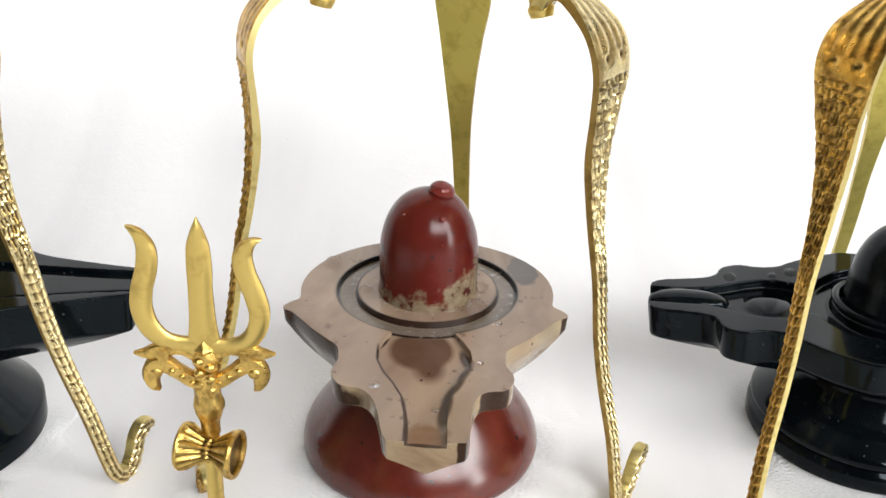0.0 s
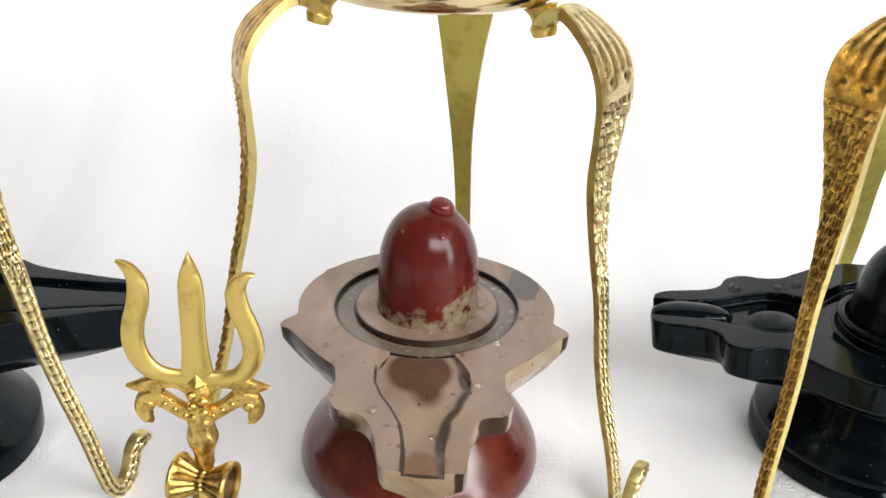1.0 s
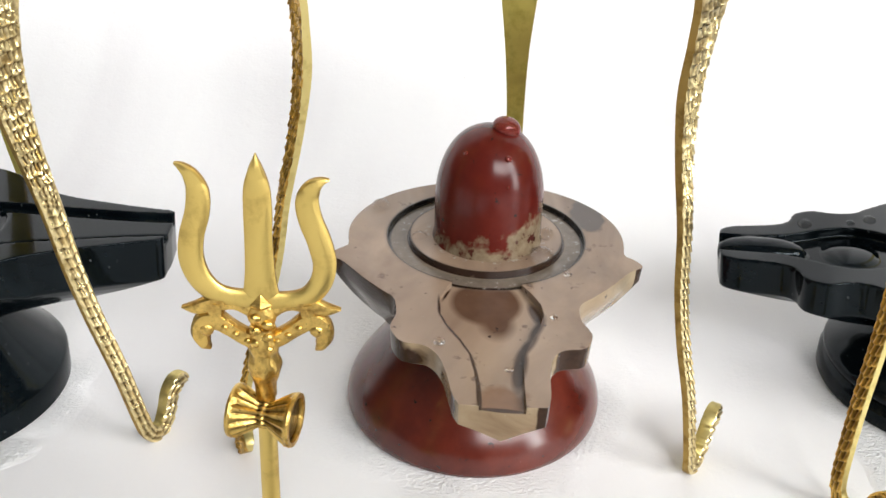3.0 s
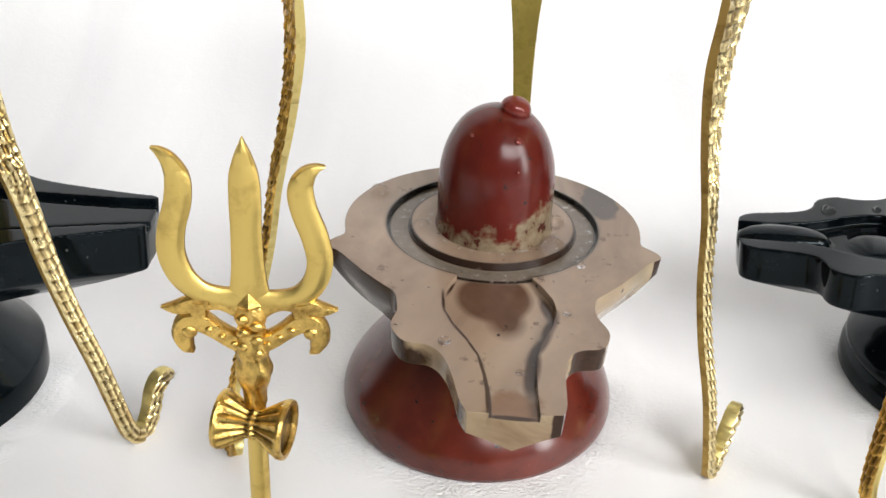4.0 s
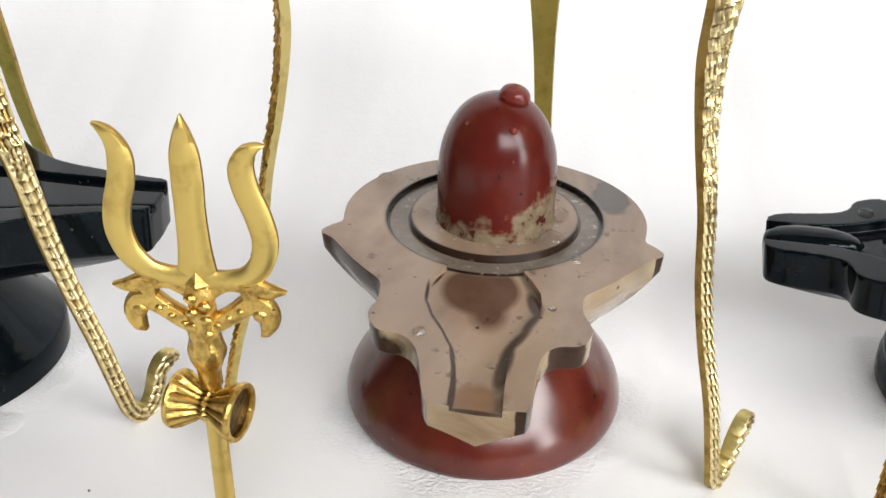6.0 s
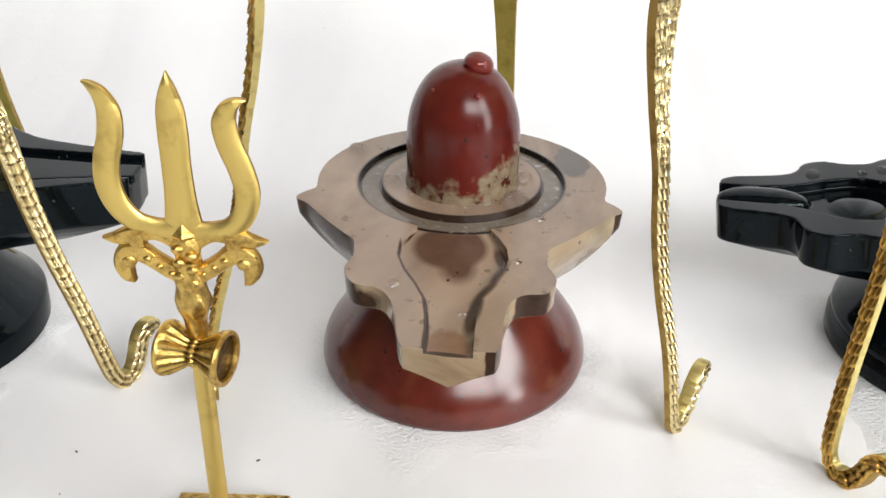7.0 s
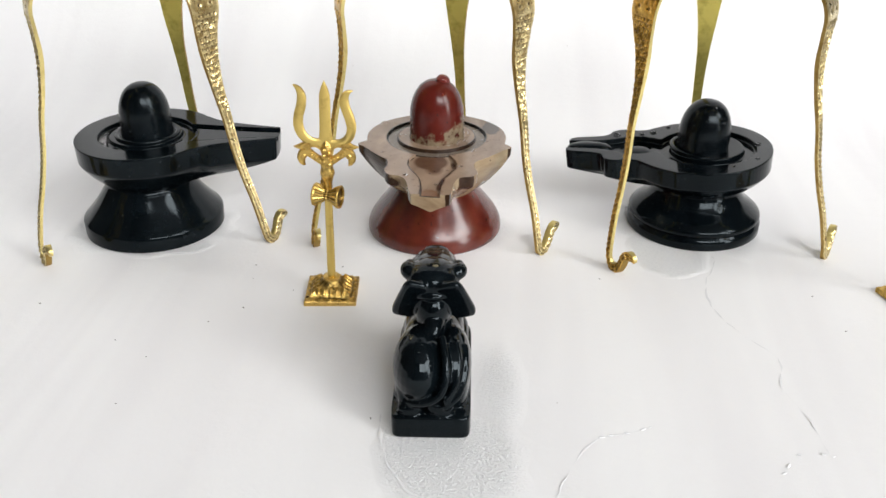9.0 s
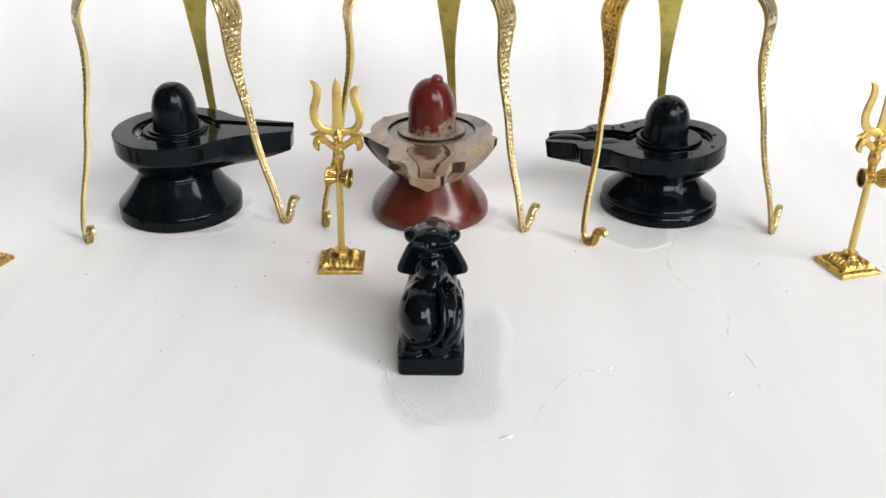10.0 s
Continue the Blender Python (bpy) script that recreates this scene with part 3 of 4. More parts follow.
def ellipse_part(ax, ay, t0, t1, n):
    return [(ax * math.sin(t), ay * math.cos(t)) for t in np.linspace(radians(t0), radians(t1), n)]


def mirrored(half, shear=0.0, start=-0.040):
    """Closed ring from the points with x > 0, back to front."""
    ring = [(x, y) for x, y in half] + [(-x, y) for x, y in reversed(half) if x > 1e-6]
    return [(x + (shear * (start - y) / 0.037 if y < start else 0), y) for x, y in ring]


def bullet(r, h, flat=0.18):
    """Profile of the standing shaft: straight, then domed."""
    prof = [(r * 1.03, -0.004), (r * 1.03, 0.0), (r, h * 0.05)]
    z0 = h * flat
    for t in np.linspace(0, math.pi / 2, 22):
        prof.append((r * math.cos(t) ** 0.8 if t < math.pi / 2 - 1e-6 else 0.0, z0 + (h - z0) * math.sin(t)))
    return prof


def droplet(where, r, h, m=Matrix(), on="stone", mat=None):
    bm = bmesh.new()
    prof = [(0, -h * 0.15), (r * 0.9, -h * 0.15)] + [(r * math.cos(t) ** 0.8 if t < 1.57 else 0.0, h * math.sin(t)) for t in np.linspace(0, math.pi / 2, 9)]
    k = random.uniform(0, 6)
    lathe(bm, prof, 24, lambda a, z: 1 + 0.06 * math.sin(2 * a + k))
    ob = part("water_drop", bm, mat or WATER, None, smooth=60)
    ob.matrix_world = Matrix.Translation(where) @ m
    return tagged(ob, "bead of water lying on " + ("polished stone" if on == "stone" else "the white sheet"), "water drop", "water drops")


mm = 0.001
half = ellipse_part(40 * mm, 36.5 * mm, 0, 92, 22) + [(x * mm, y * mm) for x, y in
        ((39.6, -5), (39.3, -9), (41.5, -11.5), (43.2, -14), (43, -16), (40.2, -18), (38, -20.5), (33, -27), (28, -32.5), (24.6, -36), (23.6, -39),
         (23.4, -44), (24.6, -48), (24.8, -51), (23.2, -55), (21.2, -56.6), (17.5, -57.2), (15, -59), (13.2, -62.5), (12, -68), (11, -76), (9.8, -79.5),
         (0, -80))]
half = half[:22] + rounded(half[22:-1], 4) + half[-1:]
RED_OUT = mirrored(half, 0.0028)
R_HALF = ellipse_part(40 * mm, 36.5 * mm, 0, 92, 22) + rounded([(x * mm, y * mm) for x, y in
        ((39.6, -5), (39.2, -9), (39.4, -12.5), (38.6, -15), (37.2, -18), (35, -22.5), (32, -27), (28, -32), (24.6, -36), (23.6, -39),
         (23.4, -44), (24.6, -48), (24.4, -51), (22.6, -54.6), (20.6, -56.2), (17.5, -57.2), (15, -59), (13.4, -62.5), (12.4, -68), (11.4, -75), (9.2, -79.2), (6, -80))], 4) + [(0, -80.4 * mm)]
R_OUT = mirrored(R_HALF, 0.0028)
CHANNEL = [(9.2 * mm, 0, 0), (9.4 * mm, -28 * mm, 0), (11.5 * mm, -32 * mm, 0.2 * mm), (13.2 * mm, -37 * mm, 0.6 * mm), (13.3 * mm, -42 * mm, 1 * mm), (11.5 * mm, -48 * mm, 1.4 * mm),
           (8.6 * mm, -54 * mm, 1.8 * mm), (6.4 * mm, -60 * mm, 2.2 * mm), (5.6 * mm, -66 * mm, 2.5 * mm), (5.3 * mm, -72 * mm, 2.7 * mm), (5.2 * mm, -80.5 * mm, 2.9 * mm)]


def red_lower(x, y):
    if y < -0.0745:
        return 0.0062 + 0.0040 * max(0.0, 1 - abs(x - 0.003) / 0.009)
    return 0.0062 if y < -0.035 else 0.0045


red = thing("stone_lingam", "dark red and grey-brown polished stone lingam, wet, on white sheet", "lingam", pose(-0.0002, 0.0120, 0, 0, 0, 0), "stone lingams")
bm = bmesh.new()
lathe(bm, [(0, 0), (38.8 * mm, 0)] + rounded([(39.3 * mm, 0.5 * mm), (39.7 * mm, 2 * mm), (39.6 * mm, 4 * mm), (39.0 * mm, 6.6 * mm), (37.9 * mm, 9.2 * mm), (36.2 * mm, 12.0 * mm), (33.6 * mm, 15.6 * mm), (30.6 * mm, 19.4 * mm), (27 * mm, 23.9 * mm), (24.2 * mm, 27.5 * mm)], 5) + [(23.4 * mm, 29.5 * mm), (0, 29.5 * mm)])
part("base", bm, RED_BASE, red, "dark red polished flared stone foot")
UP = pose(0.0014, 0.0003, 0.0578, 0.3, 0, 0)
RED_DEEP = 1.4 * mm
bm = bmesh.new()
yoni_plate(bm, RED_OUT, 22.3 * mm, 28.6 * mm, CHANNEL, None, RED_DEEP, 0.35 * mm, 0, red_lower, 23.2 * mm, -30.0 * mm, lambda y: 0.10 + 0.16 * min(1.0, max(0.0, (y + 0.036) / 0.012)))
for v in bm.verts:
    if abs(v.co.z + RED_DEEP) < 1e-6 and v.co.y < -0.029:
        v.co.z -= 0.6 * mm * v.co.x / (12 * mm)
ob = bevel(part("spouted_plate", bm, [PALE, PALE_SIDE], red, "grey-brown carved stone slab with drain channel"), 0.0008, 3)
ob.matrix_local = UP
bm = bmesh.new()
lathe(bm, bullet(15.4 * mm, 33.4 * mm, 0.36))
ob = part("shaft", bm, RED_SHAFT, red, "dark red domed stone with pale ragged foot")
ob.matrix_local = UP @ pose(0.0003, -0.0006, 0.0006)

# a rounded ring added at the black shafts' foot, for the glint of pooled water
FOOT_RING = [(17.2 * mm, -1 * mm)] + rounded([(18.2 * mm, -0.4 * mm), (18.5 * mm, 0.6 * mm), (18.1 * mm, 1.5 * mm), (17.2 * mm, 1.9 * mm), (16.2 * mm, 1.6 * mm)], 3)

# left black lingam: smooth teardrop slab
half = ellipse_part(41 * mm, 40 * mm, 0, 128, 30) + [(x * mm, y * mm) for x, y in ((26.5, -31), (22.5, -36), (19.3, -41), (16.8, -47), (14.8, -54), (12.6, -62), (10.6, -70), (9.4, -75.5), (8.4, -77), (0, -77.4))]
L_CH = [(13.5 * mm, 0, 0), (12.6 * mm, -31 * mm, 0), (10.5 * mm, -42 * mm, 0), (8.8 * mm, -55 * mm, 0), (7.4 * mm, -66 * mm, 0), (6.6 * mm, -78 * mm, 0)]
L_SIDE = [(9.8, -26.8), (10.0, -29.5), (8.0, -42), (6.2, -55), (4.8, -66), (4.0, -77.2)]
L_IS = [(x * mm, y * mm) for x, y in L_SIDE + [(-x, y) for x, y in reversed(L_SIDE)] + [(-7, -28.1), (-3.5, -28.8), (0, -29), (3.5, -28.8), (7, -28.1)]]
bl = thing("stone_lingam", "black polished stone lingam with a plain tapering spout, on white sheet", "lingam", pose(-0.1697, 0.0041, 0, 0, 0, 0), "stone lingams")
bm = bmesh.new()
lathe(bm, [(0, 0), (39.6 * mm, 0), (40.6 * mm, 0.8 * mm), (40.8 * mm, 8.6 * mm), (40.2 * mm, 9.6 * mm)] + rounded([(38.5 * mm, 11.2 * mm), (32 * mm, 19 * mm), (26.5 * mm, 27 * mm), (24.6 * mm, 29.6 * mm)], 4) + [(24.2 * mm, 31 * mm), (0, 31 * mm)])
part("base", bm, BLACK, bl)
bm = bmesh.new()
yoni_plate(bm, mirrored(half), 20.5 * mm, 27 * mm, L_CH, L_IS, 2.9 * mm, -0.3 * mm, -1.3 * mm, lambda x, y: 0.0112 + (0.002 if y < -0.04 else 0), 24.4 * mm, -27.5 * mm, 0.25)
bmesh.ops.holes_fill(bm, edges=bm.edges)
ob = worn(part("spouted_plate", bm, BLACK, bl, "black carved slab with grooved spout"), 0.0005, 4)
ob.matrix_local = pose(0.0022, 0, 0.0586, 0, 0, 94) @ Matrix.Diagonal((1.02, 1.0, 1, 1))
bm = bmesh.new()
lathe(bm, FOOT_RING + bullet(14.4 * mm, 30.8 * mm, 0.36)[1:])
part("shaft", bm, BLACK_SHAFT, bl, "black domed stone").matrix_local = pose(0.0032, 0, 0.0580)

# right black lingam: notched slab
br = thing("stone_lingam", "black polished stone lingam with a notched carved spout, on wet sheet", "lingam", pose(0.1557, 0.0284, 0, 0, 0, 0), "stone lingams")
bm = bmesh.new()
lathe(bm, [(0, 0), (38.6 * mm, 0), (39.2 * mm, 0.8 * mm), (39.2 * mm, 5.4 * mm), (38.2 * mm, 6.6 * mm)] + rounded([(37.6 * mm, 7.4 * mm), (38.6 * mm, 9.2 * mm), (38 * mm, 11.4 * mm), (34.5 * mm, 14.5 * mm), (29 * mm, 19 * mm), (25.5 * mm, 24 * mm), (24.6 * mm, 27 * mm)], 4) + [(24.2 * mm, 28 * mm), (0, 28 * mm)])
part("base", bm, BLACK, br, "black flared foot with a raised ring")
bm = bmesh.new()
yoni_plate(bm, R_OUT, 20.5 * mm, 27.5 * mm, CHANNEL, None, 3.4 * mm, 0.2 * mm, 0, lambda x, y: 0.0105 + (0.001 if y < -0.035 else 0), 24.4 * mm, -21.5 * mm, 0.25)
bmesh.ops.holes_fill(bm, edges=bm.edges)
ellipsoid(bm, (2.2 * mm, -67 * mm, -2.8 * mm), (5.2 * mm, 13.4 * mm, 3.9 * mm), (0, 0, 0), 24, 0.85)
ellipsoid(bm, (0.6 * mm, -40 * mm, -4.4 * mm), (8 * mm, 9 * mm, 2.6 * mm), (0, 0, 0), 24, 0.9)
ob = worn(part("spouted_plate", bm, BLACK, br, "black carved slab with stepped edges"), 0.0005, 5)
ob.matrix_local = pose(0.0030, 0, 0.0490, 4.0, 0, -102) @ Matrix.Diagonal((1.05, 1.02, 1, 1))
bm = bmesh.new()
lathe(bm, FOOT_RING + bullet(14.9 * mm, 29.8 * mm, 0.3)[1:])
part("shaft", bm, BLACK_SHAFT, br, "black domed stone").matrix_local = pose(0.0000, 0, 0.0480, 0, 3, 0)


# ---- brass vessels on three snake legs ----
LEG = [(74, 20.2, 10.6, 1.6, 1.4), (74, 18.8, 12.4, 4.2, 2.6), (74, 15.8, 12.9, 5.0, 3.9), (74, 12.6, 10.8, 4.5, 3.9), (74, 10.0, 5.6, 4.8, 3.7), (74, 7.0, 2.2, 5.0, 3.4), (74, 3.4, 1.9, 5.0, 3.2),
       (73.8, 1.0, 4.5, 4.6, 2.1), (73.2, 0, 10, 4.6, 1.9), (69.6, 0, 27, 4.8, 1.9), (64.7, 0, 44, 5.0, 1.9), (61.1, 0, 60, 5.4, 1.9), (58.6, 0, 77, 6, 1.9), (55, 0, 95, 7.6, 2.1), (53, 0, 112, 11, 2.6),
       (53.5, 0, 126, 15, 2.1), (54.1, 0, 137, 18.8, 2.1), (51.5, 0, 145.5, 19, 2.1), (45.5, 0, 151.5, 14, 2.8), (39.5, 0, 154.6, 9, 3.2), (35, 0, 153.5, 7, 3.6), (32.5, 0, 150, 6, 4)]


def scale_height(s, x, pitch):
    """Relief of overlapping rounded scales whose free edges point down the leg."""
    rowp, radius = pitch * 0.85, pitch * 0.74
    s, x = s + 0.0009 * noise.noise(Vector((x * 420, s * 160, 3))), x + 0.0006 * noise.noise(Vector((s * 260, x * 260, 9)))
    top = int(s / rowp) + 2
    for r in (top, top - 1, top - 2):
        cx = (math.floor(x / pitch + 0.5 - 0.5 * (r % 2)) + 0.5 * (r % 2)) * pitch
        d = math.hypot(x - cx, s - r * rowp) / radius
        if d < 1 and r * rowp > s - 0.4 * rowp:
            return 0.00046 * d ** 1.6 + 0.00017 * math.cos((x - cx) / pitch * 20)
    return 0.0


def snake_leg(foot_r=74.0, swing=0.0, twist=0.0):
    """One leg, radial direction along +x; the tail curls round to the side and up. Scales stand out on the outer face."""
    raw = rounded([(a + (foot_r - 74) * max(0.0, 1 - c / 125), b, c, w, h) for a, b, c, w, h in LEG], 16)
    P = []
    for a, b, c, _, _ in raw:
        turn = swing * max(0.0, 1 - c / 125)
        P.append(Vector((a * math.cos(turn) - b * math.sin(turn), a * math.sin(turn) + b * math.cos(turn), c)) * mm)
    run = [0.0]
    for a, b in zip(P, P[1:]):
        run.append(run[-1] + (b - a).length)
    total, step = run[-1], 0.0004
    n = int(total / step)
    rows, k = [], 0
    NU = 23
    bm = bmesh.new()
    for i in range(n + 1):
        s = total * i / n
        while k < len(run) - 2 and run[k + 1] < s:
            k += 1
        u = (s - run[k]) / max(1e-9, run[k + 1] - run[k])
        p = P[k].lerp(P[k + 1], u)
        w = (raw[k][3] + (raw[k + 1][3] - raw[k][3]) * u) * mm
        th = (raw[k][4] + (raw[k + 1][4] - raw[k][4]) * u) * mm * 0.85
        tan = (P[min(k + 2, len(P) - 1)] - P[max(k - 1, 0)]).normalized()
        turned = twist * min(1.0, max(0.0, (0.130 - p.z) / 0.050))
        out = Vector((math.cos(turned), math.sin(turned), 0))
        out = (out - tan * out.dot(tan))
        out = out.normalized() if out.length > 1e-4 else Vector((0, 0, 1))
        side = tan.cross(out).normalized()
        ring = []
        for j in range(NU):
            v = -1 + 2 * j / (NU - 1)
            if s < 0.160:
                pitch = 0.0037
                big = min(1.0, max(0.0, (s - 0.098) / 0.012))
                stack = 1 - ((s - 0.0011 * abs(v) ** 1.5) / 0.0031) % 1.0
                low = 0.00068 * stack ** 1.3 + 0.00022 * math.cos(v * 8.0)
                h = low * (1 - big) + scale_height(s, v * w / 2, pitch) * 1.7 * big
            else:
                h = 0.00045 * abs(math.cos(v * 7.6)) if 0.166 < s < total - 0.012 else 0.0004
                h -= 0.0009 * math.exp(-((s - 0.1645) ** 2 + ((abs(v) - 0.42) * w / 2) ** 2) / 0.0012 ** 2)
            bulge = 0.0009 * (1 - v * v) * (w / 0.012)
            h *= 1 - 0.7 * v ** 6
            ring.append(bm.verts.new(p + side * (w / 2 * v) + out * (th / 2 + h + bulge * (0.2 if s > 0.11 else 1))))
        for v in (1.0, 0.5, 0.0, -0.5, -1.0):
            ring.append(bm.verts.new(p + side * (w / 2 * v * 0.97) - out * (th / 2)))
        rows.append(ring)
    m = NU + 5
    for a, b in zip(rows, rows[1:]):
        for j in range(m):
            f = bm.faces.new((a[j], a[(j + 1) % m], b[(j + 1) % m], b[j]))
            # one edge is coloured as lit, the opposite one as shaded
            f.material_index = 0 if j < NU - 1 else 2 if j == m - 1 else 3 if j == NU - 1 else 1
    for ring in (rows[0], rows[-1]):
        bm.faces.new(ring)
    return bm


zb = 0.1538
bm = bmesh.new()
side = rounded([(10 * mm, 0.05 * mm), (22 * mm, 0.3 * mm), (29.5 * mm, 1.0 * mm), (33.2 * mm, 2.8 * mm), (35.6 * mm, 6.5 * mm), (36.8 * mm, 13 * mm), (37.4 * mm, 24 * mm), (38.5 * mm, 40 * mm)], 4)
lip = [(42 * mm, 42 * mm), (42 * mm, 44 * mm), (37 * mm, 43 * mm)]
lathe(bm, [(r, z + zb) for r, z in [(0, 0)] + side + lip + [(r - 2 * mm, z + 2 * mm) for r, z in reversed(side)] + [(0, 2 * mm)]], 96)
BOWL = mesh_of("bowl", bm, BRASS_BOWL)
bm = bmesh.new()
lathe(bm, [(0, 0)] + rounded([(3.0 * mm, 0.3 * mm), (3.6 * mm, 2.5 * mm), (2.8 * mm, 4 * mm), (3.2 * mm, 6 * mm), (4.6 * mm, 8 * mm)], 3) + [(0, 8 * mm)], 20)
LUG = mesh_of("lug", bm, BRASS_GOLD)


def brass_vessel(centre, legs, shaded=()):
    """centre: of the bowl; legs: azimuth of each hood, reach of its foot in mm, how far the foot is bent round and its lower half twisted, in degrees."""
    v = thing("tripod_vessel", "brass bowl on three cast snake-shaped legs with scaled outer faces", "tripod bowl", pose(*centre, 0), "brass tripod bowls")
    bowl = tagged(new("bowl", BOWL), "polished pale brass bowl")
    bowl.parent = v
    for k, (az, reach, bent, *twist) in enumerate(legs):
        data = mesh_of("leg", snake_leg(reach, radians(bent), radians(sum(twist))), [BRASS_SHADED if k in shaded else BRASS_SCALED, BRASS_PLAIN, BRASS_SHADED_EDGE, BRASS_LIT], 50)
        leg = new("leg", data)
        leg.parent = v
        leg.matrix_local = pose(0, 0, 0, 0, 0, az)
        lug = tagged(new("lug", LUG), "cast brass lug under the bowl")
        lug.parent = leg
        lug.matrix_local = pose(0.0332, 0, 0.1474, 0, -14, 0)
    return v


brass_vessel((0.0025, 0.0136), [(-32.3, 68.8, 0.9), (82.6, 74.4, -2.1), (200.1, 76.2, 0, 5)], (2,))
brass_vessel((-0.1635, 0.0060), [(-29.0, 72.4, 9.5), (88.7, 75.0, -0.8), (214.0, 75.6, 10.6)])
brass_vessel((0.1565, 0.0172), [(-31.6, 72.8, 4.5), (88.6, 79.6, -3.0), (210.4, 74.3, 11.1, -14)], (2,))


# ---- brass tridents on square feet ----
def trident(m):
    t = thing("trident_stand", "golden brass trident with a small hourglass drum on a square foot", "trident", m, "brass tridents")
    bm = bmesh.new()
    prev = None
    for hw, z in ((13.5, 0), (13.5, 2.2), (13.0, 2.8), (10.6, 3.2), (10.2, 4.4), (7.2, 6.8), (5.0, 8.4), (4.4, 9.6), (4.4, 10.8), (3.0, 11.4)):
        ring = []
        for sx, sy in ((-1, -1), (1, -1), (1, 1), (-1, 1)):
            for q in range(10):
                u = -1 + 2 * q / 10
                x, y = (u, -1) if (sx, sy) == (-1, -1) else (1, u) if (sx, sy) == (1, -1) else (-u, 1) if (sx, sy) == (1, 1) else (-1, -u)
                rr = min(1.0, max(0.0, (z - 4.4) / 4.5))
                L = math.hypot(x, y)
                x, y = x * (1 - rr) + x / L * rr, y * (1 - rr) + y / L * rr
                dz = 0.45 * math.cos(q * math.pi * 2 / 3.33) * (1 if 3 < z < 7.5 else 0)
                ring.append(bm.verts.new((x * hw * mm, y * hw * mm, (z + dz) * mm)))
        if prev:
            for i in range(40):
                bm.faces.new((prev[i], prev[(i + 1) % 40], ring[(i + 1) % 40], ring[i]))
        else:
            bm.faces.new(ring)
        prev = ring
    bm.faces.new(prev)
    for side in range(4):
        for q in (-2, -1, 0, 1, 2):
            p = pose(0, 0, 0, 0, 0, 90 * side) @ Vector((q * 3.3 * mm, -8.3 * mm, 5.7 * mm))
            ellipsoid(bm, p, (1.15 * mm, 3.0 * mm, 0.9 * mm), (38, 0, 90 * side - q * 9), 12)
            p = pose(0, 0, 0, 0, 0, 90 * side) @ Vector((q * 4.6 * mm, -12.0 * mm, 2.9 * mm))
            ellipsoid(bm, p, (1.5 * mm, 0.9 * mm, 0.7 * mm), (0, 0, 90 * side), 10)
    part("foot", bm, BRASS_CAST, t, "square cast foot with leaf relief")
    bm = bmesh.new()
    lathe(bm, [(0, 10.5 * mm), (2.15 * mm, 10.5 * mm), (1.95 * mm, 66 * mm), (0, 66 * mm)], 12)
    part("rod", bm, BRASS_GOLD, t, smooth=30)
    bm = bmesh.new()
    fl = lambda a, z: 1 + 0.06 * math.cos(16 * a) * (1 if abs(z) < 0.007 else 0)
    prof = [(0, -7.0 * mm), (5.6 * mm, -7.0 * mm), (5.8 * mm, -8.3 * mm), (6.9 * mm, -8.3 * mm)] + rounded([(7.1 * mm, -7.6 * mm), (6.6 * mm, -6.6 * mm), (4.4 * mm, -3 * mm), (3.3 * mm, -1.2 * mm), (3.7 * mm, 0), (3.3 * mm, 1.2 * mm), (4.4 * mm, 3 * mm), (6.6 * mm, 6.6 * mm), (7.1 * mm, 7.6 * mm)], 4) + [(6.9 * mm, 8.3 * mm), (5.8 * mm, 8.3 * mm), (5.6 * mm, 7.0 * mm), (0, 7.0 * mm)]
    lathe(bm, prof, 64, fl)
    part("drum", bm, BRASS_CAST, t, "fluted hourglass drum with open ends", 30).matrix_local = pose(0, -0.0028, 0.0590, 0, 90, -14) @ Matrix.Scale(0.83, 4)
    bm = bmesh.new()
    lathe(bm, [(0, 62 * mm)] + rounded([(2.2 * mm, 62 * mm), (2.2 * mm, 65 * mm), (2.5 * mm, 66.5 * mm), (3.3 * mm, 68.6 * mm), (3.5 * mm, 71 * mm), (2.9 * mm, 73.4 * mm), (3.2 * mm, 75 * mm), (2.9 * mm, 77 * mm), (2.6 * mm, 80 * mm)], 3) + [(0, 81 * mm)], 28, lambda a, z: 1 + 0.05 * math.sin(7 * a + z * 900))
    for k in range(6):
        ellipsoid(bm, ((-1.2 if k % 2 else 1.2) * mm, -2.3 * mm, (75.6 + 1.5 * k) * mm), (1.3 * mm, 0.8 * mm, 1.0 * mm), (0, 0, 0), 10)
    ellipsoid(bm, (0, -0.7 * mm, 82.8 * mm), (3.0 * mm, 1.8 * mm, 4.4 * mm), (0, 0, 0), 16, 1.3)
    ellipsoid(bm, (0, -1.4 * mm, 85.6 * mm), (2.2 * mm, 1.2 * mm, 2.6 * mm), (0, 0, 0), 4, 1.0)
    part("knop", bm, BRASS_CAST, t, "knotted knop below the prongs")

    def blade(bm, path, depth):
        """path: (x, z, half width) in mm; a flat bar with softened faces."""
        rows = []
        pts = rounded(path, 8)
        for i, (x, z, w) in enumerate(pts):
            a, b = pts[max(0, i - 1)], pts[min(len(pts) - 1, i + 1)]
            dx, dz = b[0] - a[0], b[1] - a[1]
            L = math.hypot(dx, dz) or 1
            nx, nz = dz / L, -dx / L
            ring = []
            for u, d in ((-1, 0.35), (-0.75, 0.8), (0, 1), (0.75, 0.8), (1, 0.35), (1, -0.35), (0.75, -0.8), (0, -1), (-0.75, -0.8), (-1, -0.35)):
                ring.append(bm.verts.new(((x + nx * w * u) * mm, d * depth * mm * min(1, 0.3 + w / 1.6), (z + nz * w * u) * mm)))
            rows.append(ring)
